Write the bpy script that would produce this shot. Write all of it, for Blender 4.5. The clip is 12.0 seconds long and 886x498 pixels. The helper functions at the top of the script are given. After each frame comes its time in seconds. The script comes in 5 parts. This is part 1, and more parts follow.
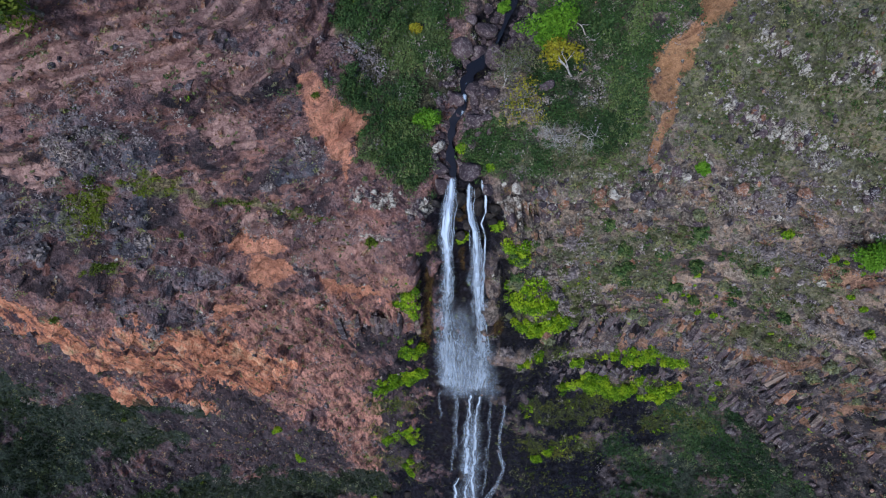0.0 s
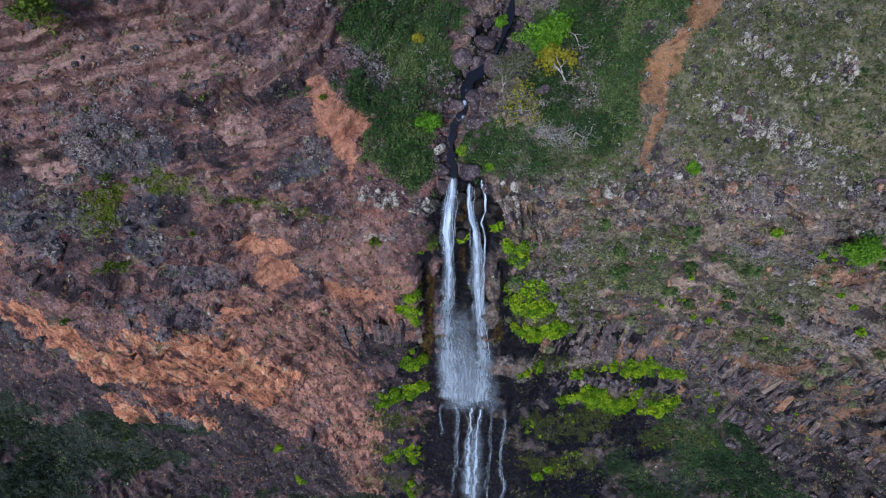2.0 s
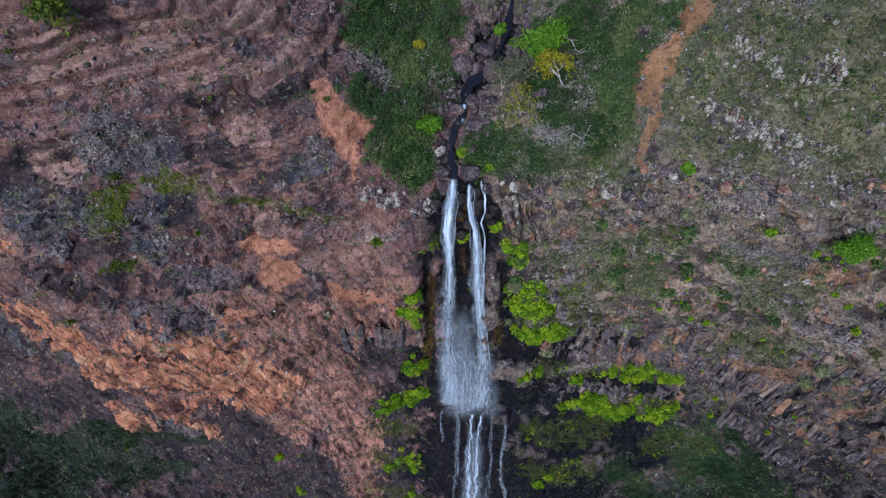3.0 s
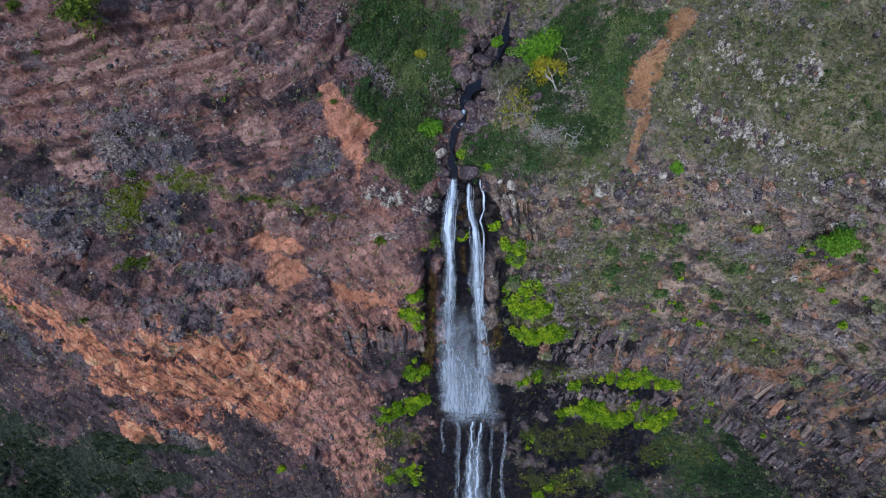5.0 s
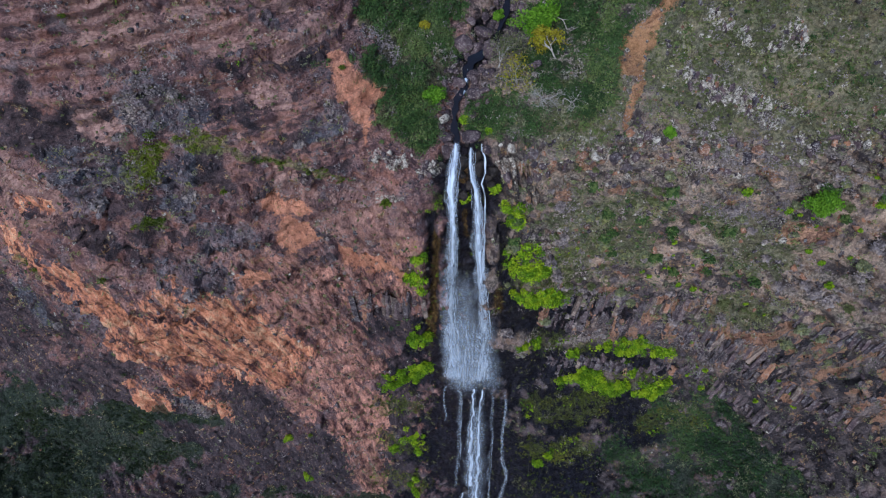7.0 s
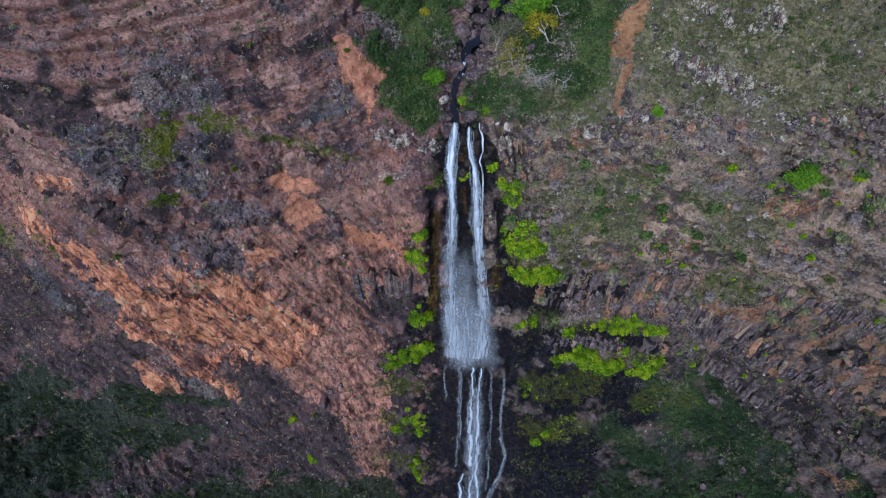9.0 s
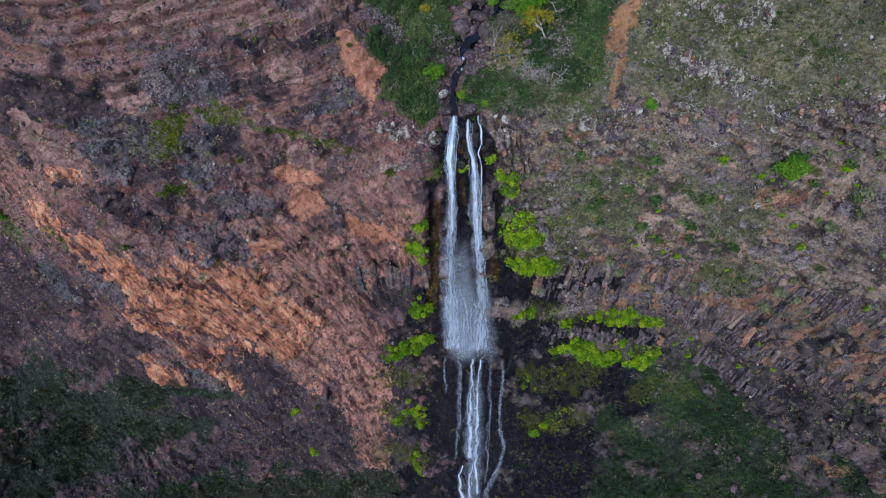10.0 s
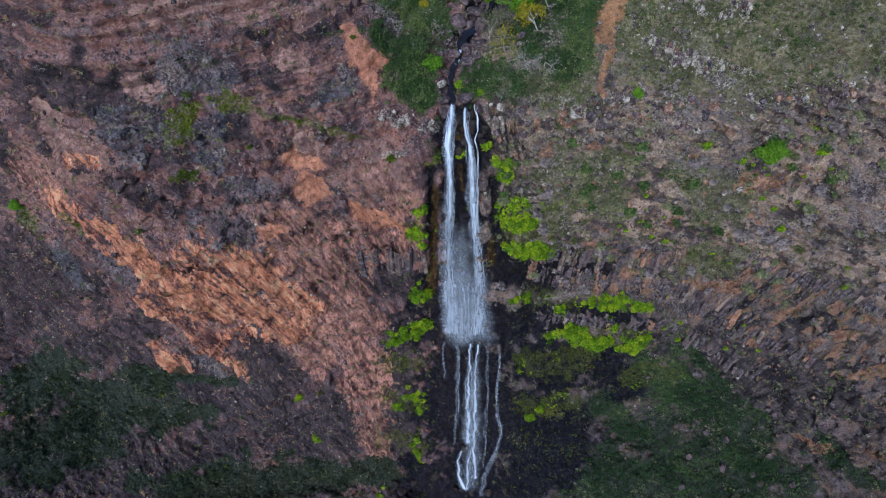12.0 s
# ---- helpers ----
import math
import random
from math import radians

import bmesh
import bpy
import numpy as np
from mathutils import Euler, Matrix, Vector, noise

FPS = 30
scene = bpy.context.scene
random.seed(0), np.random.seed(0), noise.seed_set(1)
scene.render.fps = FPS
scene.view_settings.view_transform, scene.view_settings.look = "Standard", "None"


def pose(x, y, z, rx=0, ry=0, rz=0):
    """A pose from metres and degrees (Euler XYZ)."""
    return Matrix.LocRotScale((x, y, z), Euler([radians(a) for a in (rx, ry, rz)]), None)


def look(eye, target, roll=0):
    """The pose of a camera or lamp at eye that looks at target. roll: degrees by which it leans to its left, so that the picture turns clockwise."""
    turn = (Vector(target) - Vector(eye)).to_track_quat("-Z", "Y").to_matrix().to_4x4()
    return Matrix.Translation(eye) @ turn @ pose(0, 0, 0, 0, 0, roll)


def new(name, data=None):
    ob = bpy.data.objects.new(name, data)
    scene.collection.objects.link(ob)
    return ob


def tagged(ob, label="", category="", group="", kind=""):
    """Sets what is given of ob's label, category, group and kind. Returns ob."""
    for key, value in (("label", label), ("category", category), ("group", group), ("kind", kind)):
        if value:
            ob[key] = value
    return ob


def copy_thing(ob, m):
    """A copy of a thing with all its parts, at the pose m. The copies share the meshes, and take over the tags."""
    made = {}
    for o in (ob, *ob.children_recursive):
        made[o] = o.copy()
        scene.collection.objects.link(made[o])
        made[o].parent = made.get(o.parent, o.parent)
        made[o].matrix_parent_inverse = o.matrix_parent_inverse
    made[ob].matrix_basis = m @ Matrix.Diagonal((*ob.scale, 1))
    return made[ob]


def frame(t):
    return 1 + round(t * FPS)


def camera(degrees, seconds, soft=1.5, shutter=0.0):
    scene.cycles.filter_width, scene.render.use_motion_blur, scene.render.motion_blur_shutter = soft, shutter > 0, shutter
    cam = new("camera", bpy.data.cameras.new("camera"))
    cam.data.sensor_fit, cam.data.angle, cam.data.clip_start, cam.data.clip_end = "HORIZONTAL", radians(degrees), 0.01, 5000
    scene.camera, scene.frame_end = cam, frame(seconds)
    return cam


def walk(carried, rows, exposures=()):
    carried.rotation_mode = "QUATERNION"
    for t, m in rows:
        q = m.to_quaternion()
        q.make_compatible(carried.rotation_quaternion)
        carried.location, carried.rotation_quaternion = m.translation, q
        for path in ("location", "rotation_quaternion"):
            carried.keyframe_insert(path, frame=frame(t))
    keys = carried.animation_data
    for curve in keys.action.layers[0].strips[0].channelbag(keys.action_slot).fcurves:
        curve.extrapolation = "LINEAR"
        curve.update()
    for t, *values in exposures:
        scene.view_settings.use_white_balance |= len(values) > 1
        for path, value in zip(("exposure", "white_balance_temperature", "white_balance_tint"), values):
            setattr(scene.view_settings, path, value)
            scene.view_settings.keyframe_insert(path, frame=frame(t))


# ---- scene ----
# A drone glides back from a waterfall in a red basalt amphitheatre, tilting its view up.
cam = camera(65.2, 12.0, 1.15)
METRES, EYE, TILT, LEAN, TURN = 40.0, 180.0, -56.0, 0.0, 0.0
ROWS = [
    (0.0, 0.0, 0.0, 0.0, 0.0, 0.0, -0.0),
    (0.5, -0.0009, -0.017, -0.0358, -0.0, 0.93, 0.04),
    (1.0, -0.0024, -0.0335, -0.0715, -0.01, 1.84, 0.06),
    (1.5, -0.0041, -0.0503, -0.1072, -0.02, 2.76, 0.09),
    (2.0, -0.0055, -0.0666, -0.1438, -0.03, 3.68, 0.13),
    (2.5, -0.0068, -0.0835, -0.1806, -0.03, 4.59, 0.16),
    (3.0, -0.0083, -0.1022, -0.2168, -0.04, 5.49, 0.2),
    (4.0, -0.0113, -0.1400, -0.2895, -0.06, 7.25, 0.3),
    (4.6, -0.0131, -0.1640, -0.3310, -0.07, 8.3, 0.36),
    (5.0, -0.0143, -0.1804, -0.3592, -0.08, 8.58, 0.39),
    (5.5, -0.0152, -0.1987, -0.3962, 0.02, 8.56, 0.23),
    (6.0, -0.0173, -0.219, -0.432, 0.06, 8.52, 0.18),
    (6.5, -0.0184, -0.2407, -0.4671, 0.06, 8.49, 0.23),
    (7.0, -0.0198, -0.2642, -0.5019, 0.05, 8.46, 0.28),
    (9.0, -0.0236, -0.3701, -0.6341, 0.02, 8.95, 0.5),
    (9.5, -0.0241, -0.3998, -0.6658, 0.02, 9.11, 0.54),
    (10.0, -0.0244, -0.4294, -0.6975, 0.01, 9.26, 0.58),
    (10.5, -0.0249, -0.4595, -0.7292, -0.01, 9.43, 0.62),
    (11.0, -0.0253, -0.4902, -0.7601, -0.03, 9.59, 0.65),
    (11.5, -0.0258, -0.5209, -0.7916, -0.06, 9.75, 0.69),
    (12.0, -0.0263, -0.5518, -0.8231, -0.09, 9.92, 0.73),
]
walk(cam, [(t, pose(0, 0, EYE, TILT, LEAN, TURN) @ pose(METRES * x, METRES * y, METRES * z, 90 + pitch, roll, yaw)) for t, x, y, z, yaw, pitch, roll in ROWS],
     [(0.0, 0.08, 5480, 8), (12.0, 0.06, 5480, 8)])

# ---- light: a bright hazy sky with a soft sun behind the camera ----
SUN_ELEVATION, SUN_TURN = 40.0, 200.0
world = bpy.data.worlds.new("sky")
scene.world = world
world.use_nodes = True
sky = world.node_tree.nodes.new("ShaderNodeTexSky")
sky.sky_type, sky.sun_disc = "NISHITA", False
sky.sun_elevation, sky.sun_rotation = radians(SUN_ELEVATION), radians(SUN_TURN)
sky.dust_density = 1.0
background = world.node_tree.nodes["Background"]
background.inputs["Strength"].default_value = 0.13
world.node_tree.links.new(sky.outputs["Color"], background.inputs["Color"])
sun = new("sun", bpy.data.lights.new("sun", "SUN"))
sun.data.energy, sun.data.angle, sun.data.color = 2.5, radians(12), (1.0, 0.96, 0.92)
a, e = radians(SUN_TURN), radians(SUN_ELEVATION)
sun.matrix_world = look((math.sin(a) * math.cos(e) * 300, math.cos(a) * math.cos(e) * 300, math.sin(e) * 300 + 80), (0, 50, 80))


# ---- materials ----
def material(name, rough=0.9):
    mat = bpy.data.materials.new(name)
    mat.use_nodes = True
    tree = mat.node_tree
    shade = tree.nodes["Principled BSDF"]
    shade.inputs["Roughness"].default_value = rough
    shade.inputs["Specular IOR Level"].default_value = 0.25
    return mat, tree, shade


def node(tree, kind, links=None, **values):
    n = tree.nodes.new(kind)
    for key, value in values.items():
        n.inputs[key.replace("_", " ")].default_value = value
    for key, source in (links or {}).items():
        tree.links.new(source, n.inputs[key])
    return n


def noise_at(tree, where, scale, detail=5.0, rough=0.6, distort=0.0):
    return node(tree, "ShaderNodeTexNoise", {"Vector": where}, Scale=scale, Detail=detail, Roughness=rough, Distortion=distort).outputs["Fac"]


def span(tree, value, low, high, to_low=0.0, to_high=1.0):
    n = node(tree, "ShaderNodeMapRange", {"Value": value})
    n.interpolation_type = "SMOOTHSTEP"
    for key, number in (("From Min", low), ("From Max", high), ("To Min", to_low), ("To Max", to_high)):
        n.inputs[key].default_value = number
    return n.outputs["Result"]


def maths(tree, how, a, b):
    n = tree.nodes.new("ShaderNodeMath")
    n.operation = how
    for i, v in enumerate((a, b)):
        if isinstance(v, (int, float)):
            n.inputs[i].default_value = v
        else:
            tree.links.new(v, n.inputs[i])
    return n.outputs[0]


def blend(tree, fac, a, b, how="MIX"):
    n = tree.nodes.new("ShaderNodeMix")
    n.data_type, n.blend_type = "RGBA", how
    if isinstance(fac, (int, float)):
        n.inputs[0].default_value = fac
    else:
        tree.links.new(fac, n.inputs[0])
    for i, v in ((6, a), (7, b)):
        if isinstance(v, tuple):
            n.inputs[i].default_value = (*v, 1.0)
        else:
            tree.links.new(v, n.inputs[i])
    return n.outputs[2]


def bumped(tree, shade, height, strength=0.6, distance=0.3):
    n = node(tree, "ShaderNodeBump", {"Height": height}, Strength=strength, Distance=distance)
    tree.links.new(n.outputs["Normal"], shade.inputs["Normal"])


def place(tree, stretch=(1, 1, 1)):
    geo = tree.nodes.new("ShaderNodeNewGeometry")
    n = node(tree, "ShaderNodeVectorMath", {0: geo.outputs["Position"]})
    n.operation = "MULTIPLY"
    n.inputs[1].default_value = stretch
    return n.outputs[0]


def cliff_material():
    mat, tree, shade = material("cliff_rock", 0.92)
    at = place(tree)
    upright = place(tree, (1.0, 0.6, 0.28))
    level = place(tree, (0.35, 0.35, 1.2))
    big, mid, fine = noise_at(tree, at, 0.09, 6), noise_at(tree, at, 0.55, 7, 0.65), noise_at(tree, at, 2.6, 6, 0.7)
    runs, beds = noise_at(tree, upright, 1.3, 6, 0.65), noise_at(tree, level, 0.7, 5, 0.65)
    grit = noise_at(tree, at, 7.0, 4, 0.75)

    def mask(name, low=0.42, high=0.62, rough=0.5):
        n = tree.nodes.new("ShaderNodeAttribute")
        n.attribute_name = name
        wobble = maths(tree, "MULTIPLY", maths(tree, "SUBTRACT", maths(tree, "ADD", maths(tree, "MULTIPLY", mid, 0.6), maths(tree, "MULTIPLY", fine, 0.4)), 0.5), rough * 5.0)
        return span(tree, maths(tree, "ADD", n.outputs["Fac"], wobble), low, high)

    cells = node(tree, "ShaderNodeTexVoronoi", {"Vector": place(tree, (0.75, 0.75, 0.42))}, Scale=1.0)
    tone = node(tree, "ShaderNodeSeparateColor", {0: cells.outputs["Color"]}).outputs[0]
    chips = node(tree, "ShaderNodeTexVoronoi", {"Vector": place(tree, (2.6, 2.6, 1.7))}, Scale=1.0)
    chip = node(tree, "ShaderNodeSeparateColor", {0: chips.outputs["Color"]}).outputs[1]
    mottle = maths(tree, "ADD", maths(tree, "MULTIPLY", mid, 0.55), maths(tree, "ADD", maths(tree, "MULTIPLY", tone, 0.16), maths(tree, "MULTIPLY", chip, 0.18)))
    sep = node(tree, "ShaderNodeSeparateXYZ", {0: at})
    east = span(tree, sep.outputs[0], -1.0, 9.0)
    swept = node(tree, "ShaderNodeCombineXYZ", {"X": maths(tree, "ADD", sep.outputs[0], maths(tree, "MULTIPLY", sep.outputs[2], 0.5)), "Y": maths(tree, "MULTIPLY", sep.outputs[1], 0.4), "Z": maths(tree, "MULTIPLY", sep.outputs[2], 0.10)})
    runs2 = noise_at(tree, swept.outputs[0], 0.55, 6, 0.6)
    blot = noise_at(tree, at, 0.26, 4, 0.55, 0.6)
    blot2 = noise_at(tree, place(tree, (1.0, 1.0, 1.4)), 0.41, 4, 0.55, 0.6)
    grain = maths(tree, "ADD", maths(tree, "MULTIPLY", blot, 0.55), maths(tree, "ADD", maths(tree, "MULTIPLY", mid, 0.3), maths(tree, "MULTIPLY", tone, 0.12)))
    low_left = maths(tree, "MULTIPLY", maths(tree, "SUBTRACT", 1.0, east), span(tree, sep.outputs[2], 112.0, 96.0))
    fibre = node(tree, "ShaderNodeCombineXYZ", {"X": maths(tree, "ADD", sep.outputs[0], maths(tree, "MULTIPLY", sep.outputs[2], 0.5)), "Y": maths(tree, "MULTIPLY", sep.outputs[1], 0.5), "Z": maths(tree, "MULTIPLY", sep.outputs[2], 0.13)})
    swept_grain = maths(tree, "ADD", maths(tree, "MULTIPLY", runs2, 0.5), maths(tree, "ADD", maths(tree, "MULTIPLY", noise_at(tree, fibre.outputs[0], 1.7, 4, 0.6), 0.40), maths(tree, "MULTIPLY", blot, 0.08)))
    mixed = node(tree, "ShaderNodeMix", {0: low_left, 2: grain, 3: swept_grain})
    grain = mixed.outputs[0]
    dusky = blend(tree, east, (0.100, 0.060, 0.068), (0.074, 0.060, 0.060))
    # Gorge shade in the rock colour: both height ramps darken it further down.
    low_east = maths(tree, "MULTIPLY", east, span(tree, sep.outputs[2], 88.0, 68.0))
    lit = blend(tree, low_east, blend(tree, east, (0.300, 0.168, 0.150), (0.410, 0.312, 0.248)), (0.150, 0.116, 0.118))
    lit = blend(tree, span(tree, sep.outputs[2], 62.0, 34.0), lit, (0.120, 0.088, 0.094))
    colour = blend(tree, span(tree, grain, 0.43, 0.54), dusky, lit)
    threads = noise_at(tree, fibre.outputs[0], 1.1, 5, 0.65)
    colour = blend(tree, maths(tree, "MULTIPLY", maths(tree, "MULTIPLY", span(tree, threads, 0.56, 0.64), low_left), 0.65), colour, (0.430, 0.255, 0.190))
    # Crevice shade put in as dark threads of colour.
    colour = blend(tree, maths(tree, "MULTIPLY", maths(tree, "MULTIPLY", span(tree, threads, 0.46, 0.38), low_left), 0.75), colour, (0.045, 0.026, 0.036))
    colour = blend(tree, maths(tree, "MULTIPLY", span(tree, blot2, 0.54, 0.62), 0.65), colour, blend(tree, mid, (0.090, 0.075, 0.090), (0.260, 0.225, 0.245)))
    colour = blend(tree, maths(tree, "MULTIPLY", span(tree, blot2, 0.45, 0.37), 0.55), colour, blend(tree, mid, blend(tree, east, (0.170, 0.070, 0.055), (0.140, 0.095, 0.070)), blend(tree, east, (0.360, 0.170, 0.120), (0.330, 0.220, 0.155))))
    colour = blend(tree, 1.0, colour, blend(tree, span(tree, big, 0.38, 0.62), (0.72, 0.70, 0.74), (1.28, 1.22, 1.16)), "MULTIPLY")
    # Dark basalt, with shade of the lower cliff put into the same colour.
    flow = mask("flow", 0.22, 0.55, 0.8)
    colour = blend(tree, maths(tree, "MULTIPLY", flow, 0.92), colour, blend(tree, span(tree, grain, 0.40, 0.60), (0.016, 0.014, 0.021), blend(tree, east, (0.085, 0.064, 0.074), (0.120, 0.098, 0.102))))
    leaned = node(tree, "ShaderNodeCombineXYZ", {"X": maths(tree, "SUBTRACT", sep.outputs[0], maths(tree, "MULTIPLY", sep.outputs[2], span(tree, sep.outputs[0], 40.0, 54.0, 0.12, 0.42))), "Y": maths(tree, "MULTIPLY", sep.outputs[1], 0.5), "Z": maths(tree, "MULTIPLY", sep.outputs[2], 0.12)})
    prisms = node(tree, "ShaderNodeTexVoronoi", {"Vector": leaned.outputs[0]}, Scale=0.95)
    prism = node(tree, "ShaderNodeSeparateColor", {0: prisms.outputs["Color"]}).outputs[0]
    stained = maths(tree, "ADD", maths(tree, "MULTIPLY", prism, 0.6), maths(tree, "MULTIPLY", noise_at(tree, leaned.outputs[0], 1.6, 5, 0.65), 0.5))
    slab = blend(tree, span(tree, stained, 0.34, 0.58), (0.030, 0.026, 0.033), (0.205, 0.165, 0.164))
    slab = blend(tree, maths(tree, "MULTIPLY", span(tree, stained, 0.64, 0.72), 0.8), slab, (0.400, 0.205, 0.115))
    colour = blend(tree, maths(tree, "MULTIPLY", mask("ribbed", 0.30, 0.60, 0.5), 0.85), colour, slab)
    flat = tree.nodes.new("ShaderNodeAttribute")
    flat.attribute_name = "flat"
    dust = maths(tree, "MULTIPLY", span(tree, maths(tree, "ADD", flat.outputs["Fac"], maths(tree, "MULTIPLY", maths(tree, "SUBTRACT", mid, 0.5), 1.8)), 0.45, 0.9), maths(tree, "MULTIPLY", maths(tree, "SUBTRACT", 0.6, maths(tree, "MULTIPLY", flow, 0.5)), maths(tree, "SUBTRACT", 1.0, maths(tree, "MULTIPLY", maths(tree, "MAXIMUM", low_east, span(tree, sep.outputs[2], 62.0, 34.0)), 0.85))))
    colour = blend(tree, dust, colour, blend(tree, span(tree, fine, 0.4, 0.6), blend(tree, east, (0.160, 0.088, 0.085), (0.130, 0.110, 0.085)), blend(tree, east, (0.380, 0.235, 0.215), (0.320, 0.275, 0.225))))
    colour = blend(tree, maths(tree, "MULTIPLY", mask("grey"), 0.5), colour, blend(tree, span(tree, mottle, 0.34, 0.58), (0.044, 0.050, 0.072), (0.190, 0.205, 0.245)))
    soil_fac = maths(tree, "MULTIPLY", mask("soil"), maths(tree, "ADD", maths(tree, "MULTIPLY", flat.outputs["Fac"], 0.50), 0.45))
    earth_tone = node(tree, "ShaderNodeMix", {0: low_left, 2: span(tree, mottle, 0.34, 0.60), 3: span(tree, maths(tree, "ADD", maths(tree, "MULTIPLY", swept_grain, 0.8), maths(tree, "MULTIPLY", mid, 0.2)), 0.41, 0.54)}).outputs[0]
    colour = blend(tree, soil_fac, colour, blend(tree, earth_tone, blend(tree, low_left, (0.215, 0.118, 0.104), (0.100, 0.044, 0.046)), blend(tree, low_left, (0.450, 0.280, 0.238), (0.580, 0.285, 0.210))))
    # Orange scar rock; highlights and shadowed gaps of its flutes are painted in.
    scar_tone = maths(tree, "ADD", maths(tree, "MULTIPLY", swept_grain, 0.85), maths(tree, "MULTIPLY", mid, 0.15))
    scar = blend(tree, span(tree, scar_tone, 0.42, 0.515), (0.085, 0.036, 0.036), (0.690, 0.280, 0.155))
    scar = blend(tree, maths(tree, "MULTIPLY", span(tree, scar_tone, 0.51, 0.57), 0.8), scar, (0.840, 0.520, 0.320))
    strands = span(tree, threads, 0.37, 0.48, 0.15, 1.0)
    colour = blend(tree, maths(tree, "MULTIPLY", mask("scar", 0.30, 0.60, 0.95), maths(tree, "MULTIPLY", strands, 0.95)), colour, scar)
    colour = blend(tree, maths(tree, "MULTIPLY", mask("olive", 0.30, 0.62, 0.8), 0.75), colour, blend(tree, span(tree, mottle, 0.36, 0.58), (0.095, 0.100, 0.050), (0.205, 0.205, 0.118)))
    colour = blend(tree, maths(tree, "MULTIPLY", mask("green", 0.36, 0.66, 0.7), 0.85), colour, blend(tree, span(tree, mottle, 0.36, 0.58), (0.030, 0.042, 0.018), (0.110, 0.115, 0.060)))
    # Slope grass, its colour kept dark to carry the gorge's shade.
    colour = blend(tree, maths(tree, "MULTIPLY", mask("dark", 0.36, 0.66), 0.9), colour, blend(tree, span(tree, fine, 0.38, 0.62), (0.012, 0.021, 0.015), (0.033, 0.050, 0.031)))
    colour = blend(tree, maths(tree, "MULTIPLY", mask("terra", 0.38, 0.74, 0.8), maths(tree, "SUBTRACT", 0.88, maths(tree, "MULTIPLY", east, 0.15))), colour, blend(tree, span(tree, grain, 0.38, 0.58), blend(tree, east, (0.400, 0.165, 0.100), (0.300, 0.138, 0.064)), blend(tree, east, (0.740, 0.335, 0.205), (0.540, 0.262, 0.124))))
    colour = blend(tree, maths(tree, "MULTIPLY", mask("rust", 0.42, 0.72, 0.9), 0.75), colour, blend(tree, span(tree, mottle, 0.36, 0.60), (0.200, 0.090, 0.055), (0.500, 0.270, 0.165)))
    colour = blend(tree, maths(tree, "MULTIPLY", mask("lime", 0.45, 0.75, 0.9), 0.6), colour, blend(tree, span(tree, fine, 0.4, 0.6), (0.090, 0.095, 0.040), (0.210, 0.220, 0.080)))
    wet = mask("wet", 0.25, 0.60, 0.6)
    colour = blend(tree, maths(tree, "MULTIPLY", wet, 0.96), colour, blend(tree, span(tree, maths(tree, "ADD", maths(tree, "MULTIPLY", runs, 0.7), maths(tree, "MULTIPLY", chip, 0.3)), 0.42, 0.72), (0.006, 0.0065, 0.012), (0.026, 0.026, 0.038)))
    colour = blend(tree, maths(tree, "MULTIPLY", mask("stain", 0.35, 0.75, 0.8), 0.8), colour, blend(tree, span(tree, runs, 0.4, 0.6), (0.030, 0.018, 0.010), (0.120, 0.072, 0.022)))
    colour = blend(tree, maths(tree, "MULTIPLY", mask("moss", 0.62, 0.85, 1.6), 0.35), colour, blend(tree, span(tree, fine, 0.4, 0.6), (0.055, 0.070, 0.014), (0.170, 0.195, 0.036)))
    pale = maths(tree, "MULTIPLY", mask("pale", 0.5, 0.62, 0.8), span(tree, fine, 0.47, 0.56))
    colour = blend(tree, maths(tree, "MULTIPLY", pale, 0.7), colour, (0.420, 0.390, 0.350))
    dry_spots = maths(tree, "MULTIPLY", span(tree, grit, 0.56, 0.70), maths(tree, "SUBTRACT", 1.0, maths(tree, "MULTIPLY", wet, 0.9)))
    colour = blend(tree, maths(tree, "MULTIPLY", dry_spots, 0.22), colour, (0.360, 0.320, 0.300))
    speckle = maths(tree, "ADD", maths(tree, "MULTIPLY", fine, 0.55), maths(tree, "MULTIPLY", grit, 0.45))
    fine_earth = maths(tree, "SUBTRACT", 1.0, maths(tree, "MULTIPLY", maths(tree, "MAXIMUM", maths(tree, "MULTIPLY", soil_fac, maths(tree, "SUBTRACT", 1.0, low_left)), maths(tree, "MAXIMUM", maths(tree, "MULTIPLY", mask("scar", 0.3, 0.7), 0.5), maths(tree, "MULTIPLY", mask("terra", 0.3, 0.7), 0.5))), 0.65))
    colour = blend(tree, fine_earth, colour, blend(tree, span(tree, speckle, 0.38, 0.62), (0.58, 0.58, 0.60), (1.40, 1.38, 1.36)), "MULTIPLY")
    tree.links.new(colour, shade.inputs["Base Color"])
    tree.links.new(span(tree, wet, 0.0, 1.0, 0.94, 0.50), shade.inputs["Roughness"])
    tree.links.new(span(tree, wet, 0.0, 1.0, 0.25, 0.10), shade.inputs["Specular IOR Level"])
    lumps = node(tree, "ShaderNodeMix", {0: low_left, 2: mid, 3: swept_grain}).outputs[0]
    height = maths(tree, "ADD", maths(tree, "MULTIPLY", lumps, 1.3), maths(tree, "ADD", maths(tree, "MULTIPLY", fine, 0.6), maths(tree, "MULTIPLY", runs, 0.5)))
    height = maths(tree, "ADD", height, maths(tree, "ADD", maths(tree, "MULTIPLY", tone, 0.25), maths(tree, "MULTIPLY", chip, 0.22)))
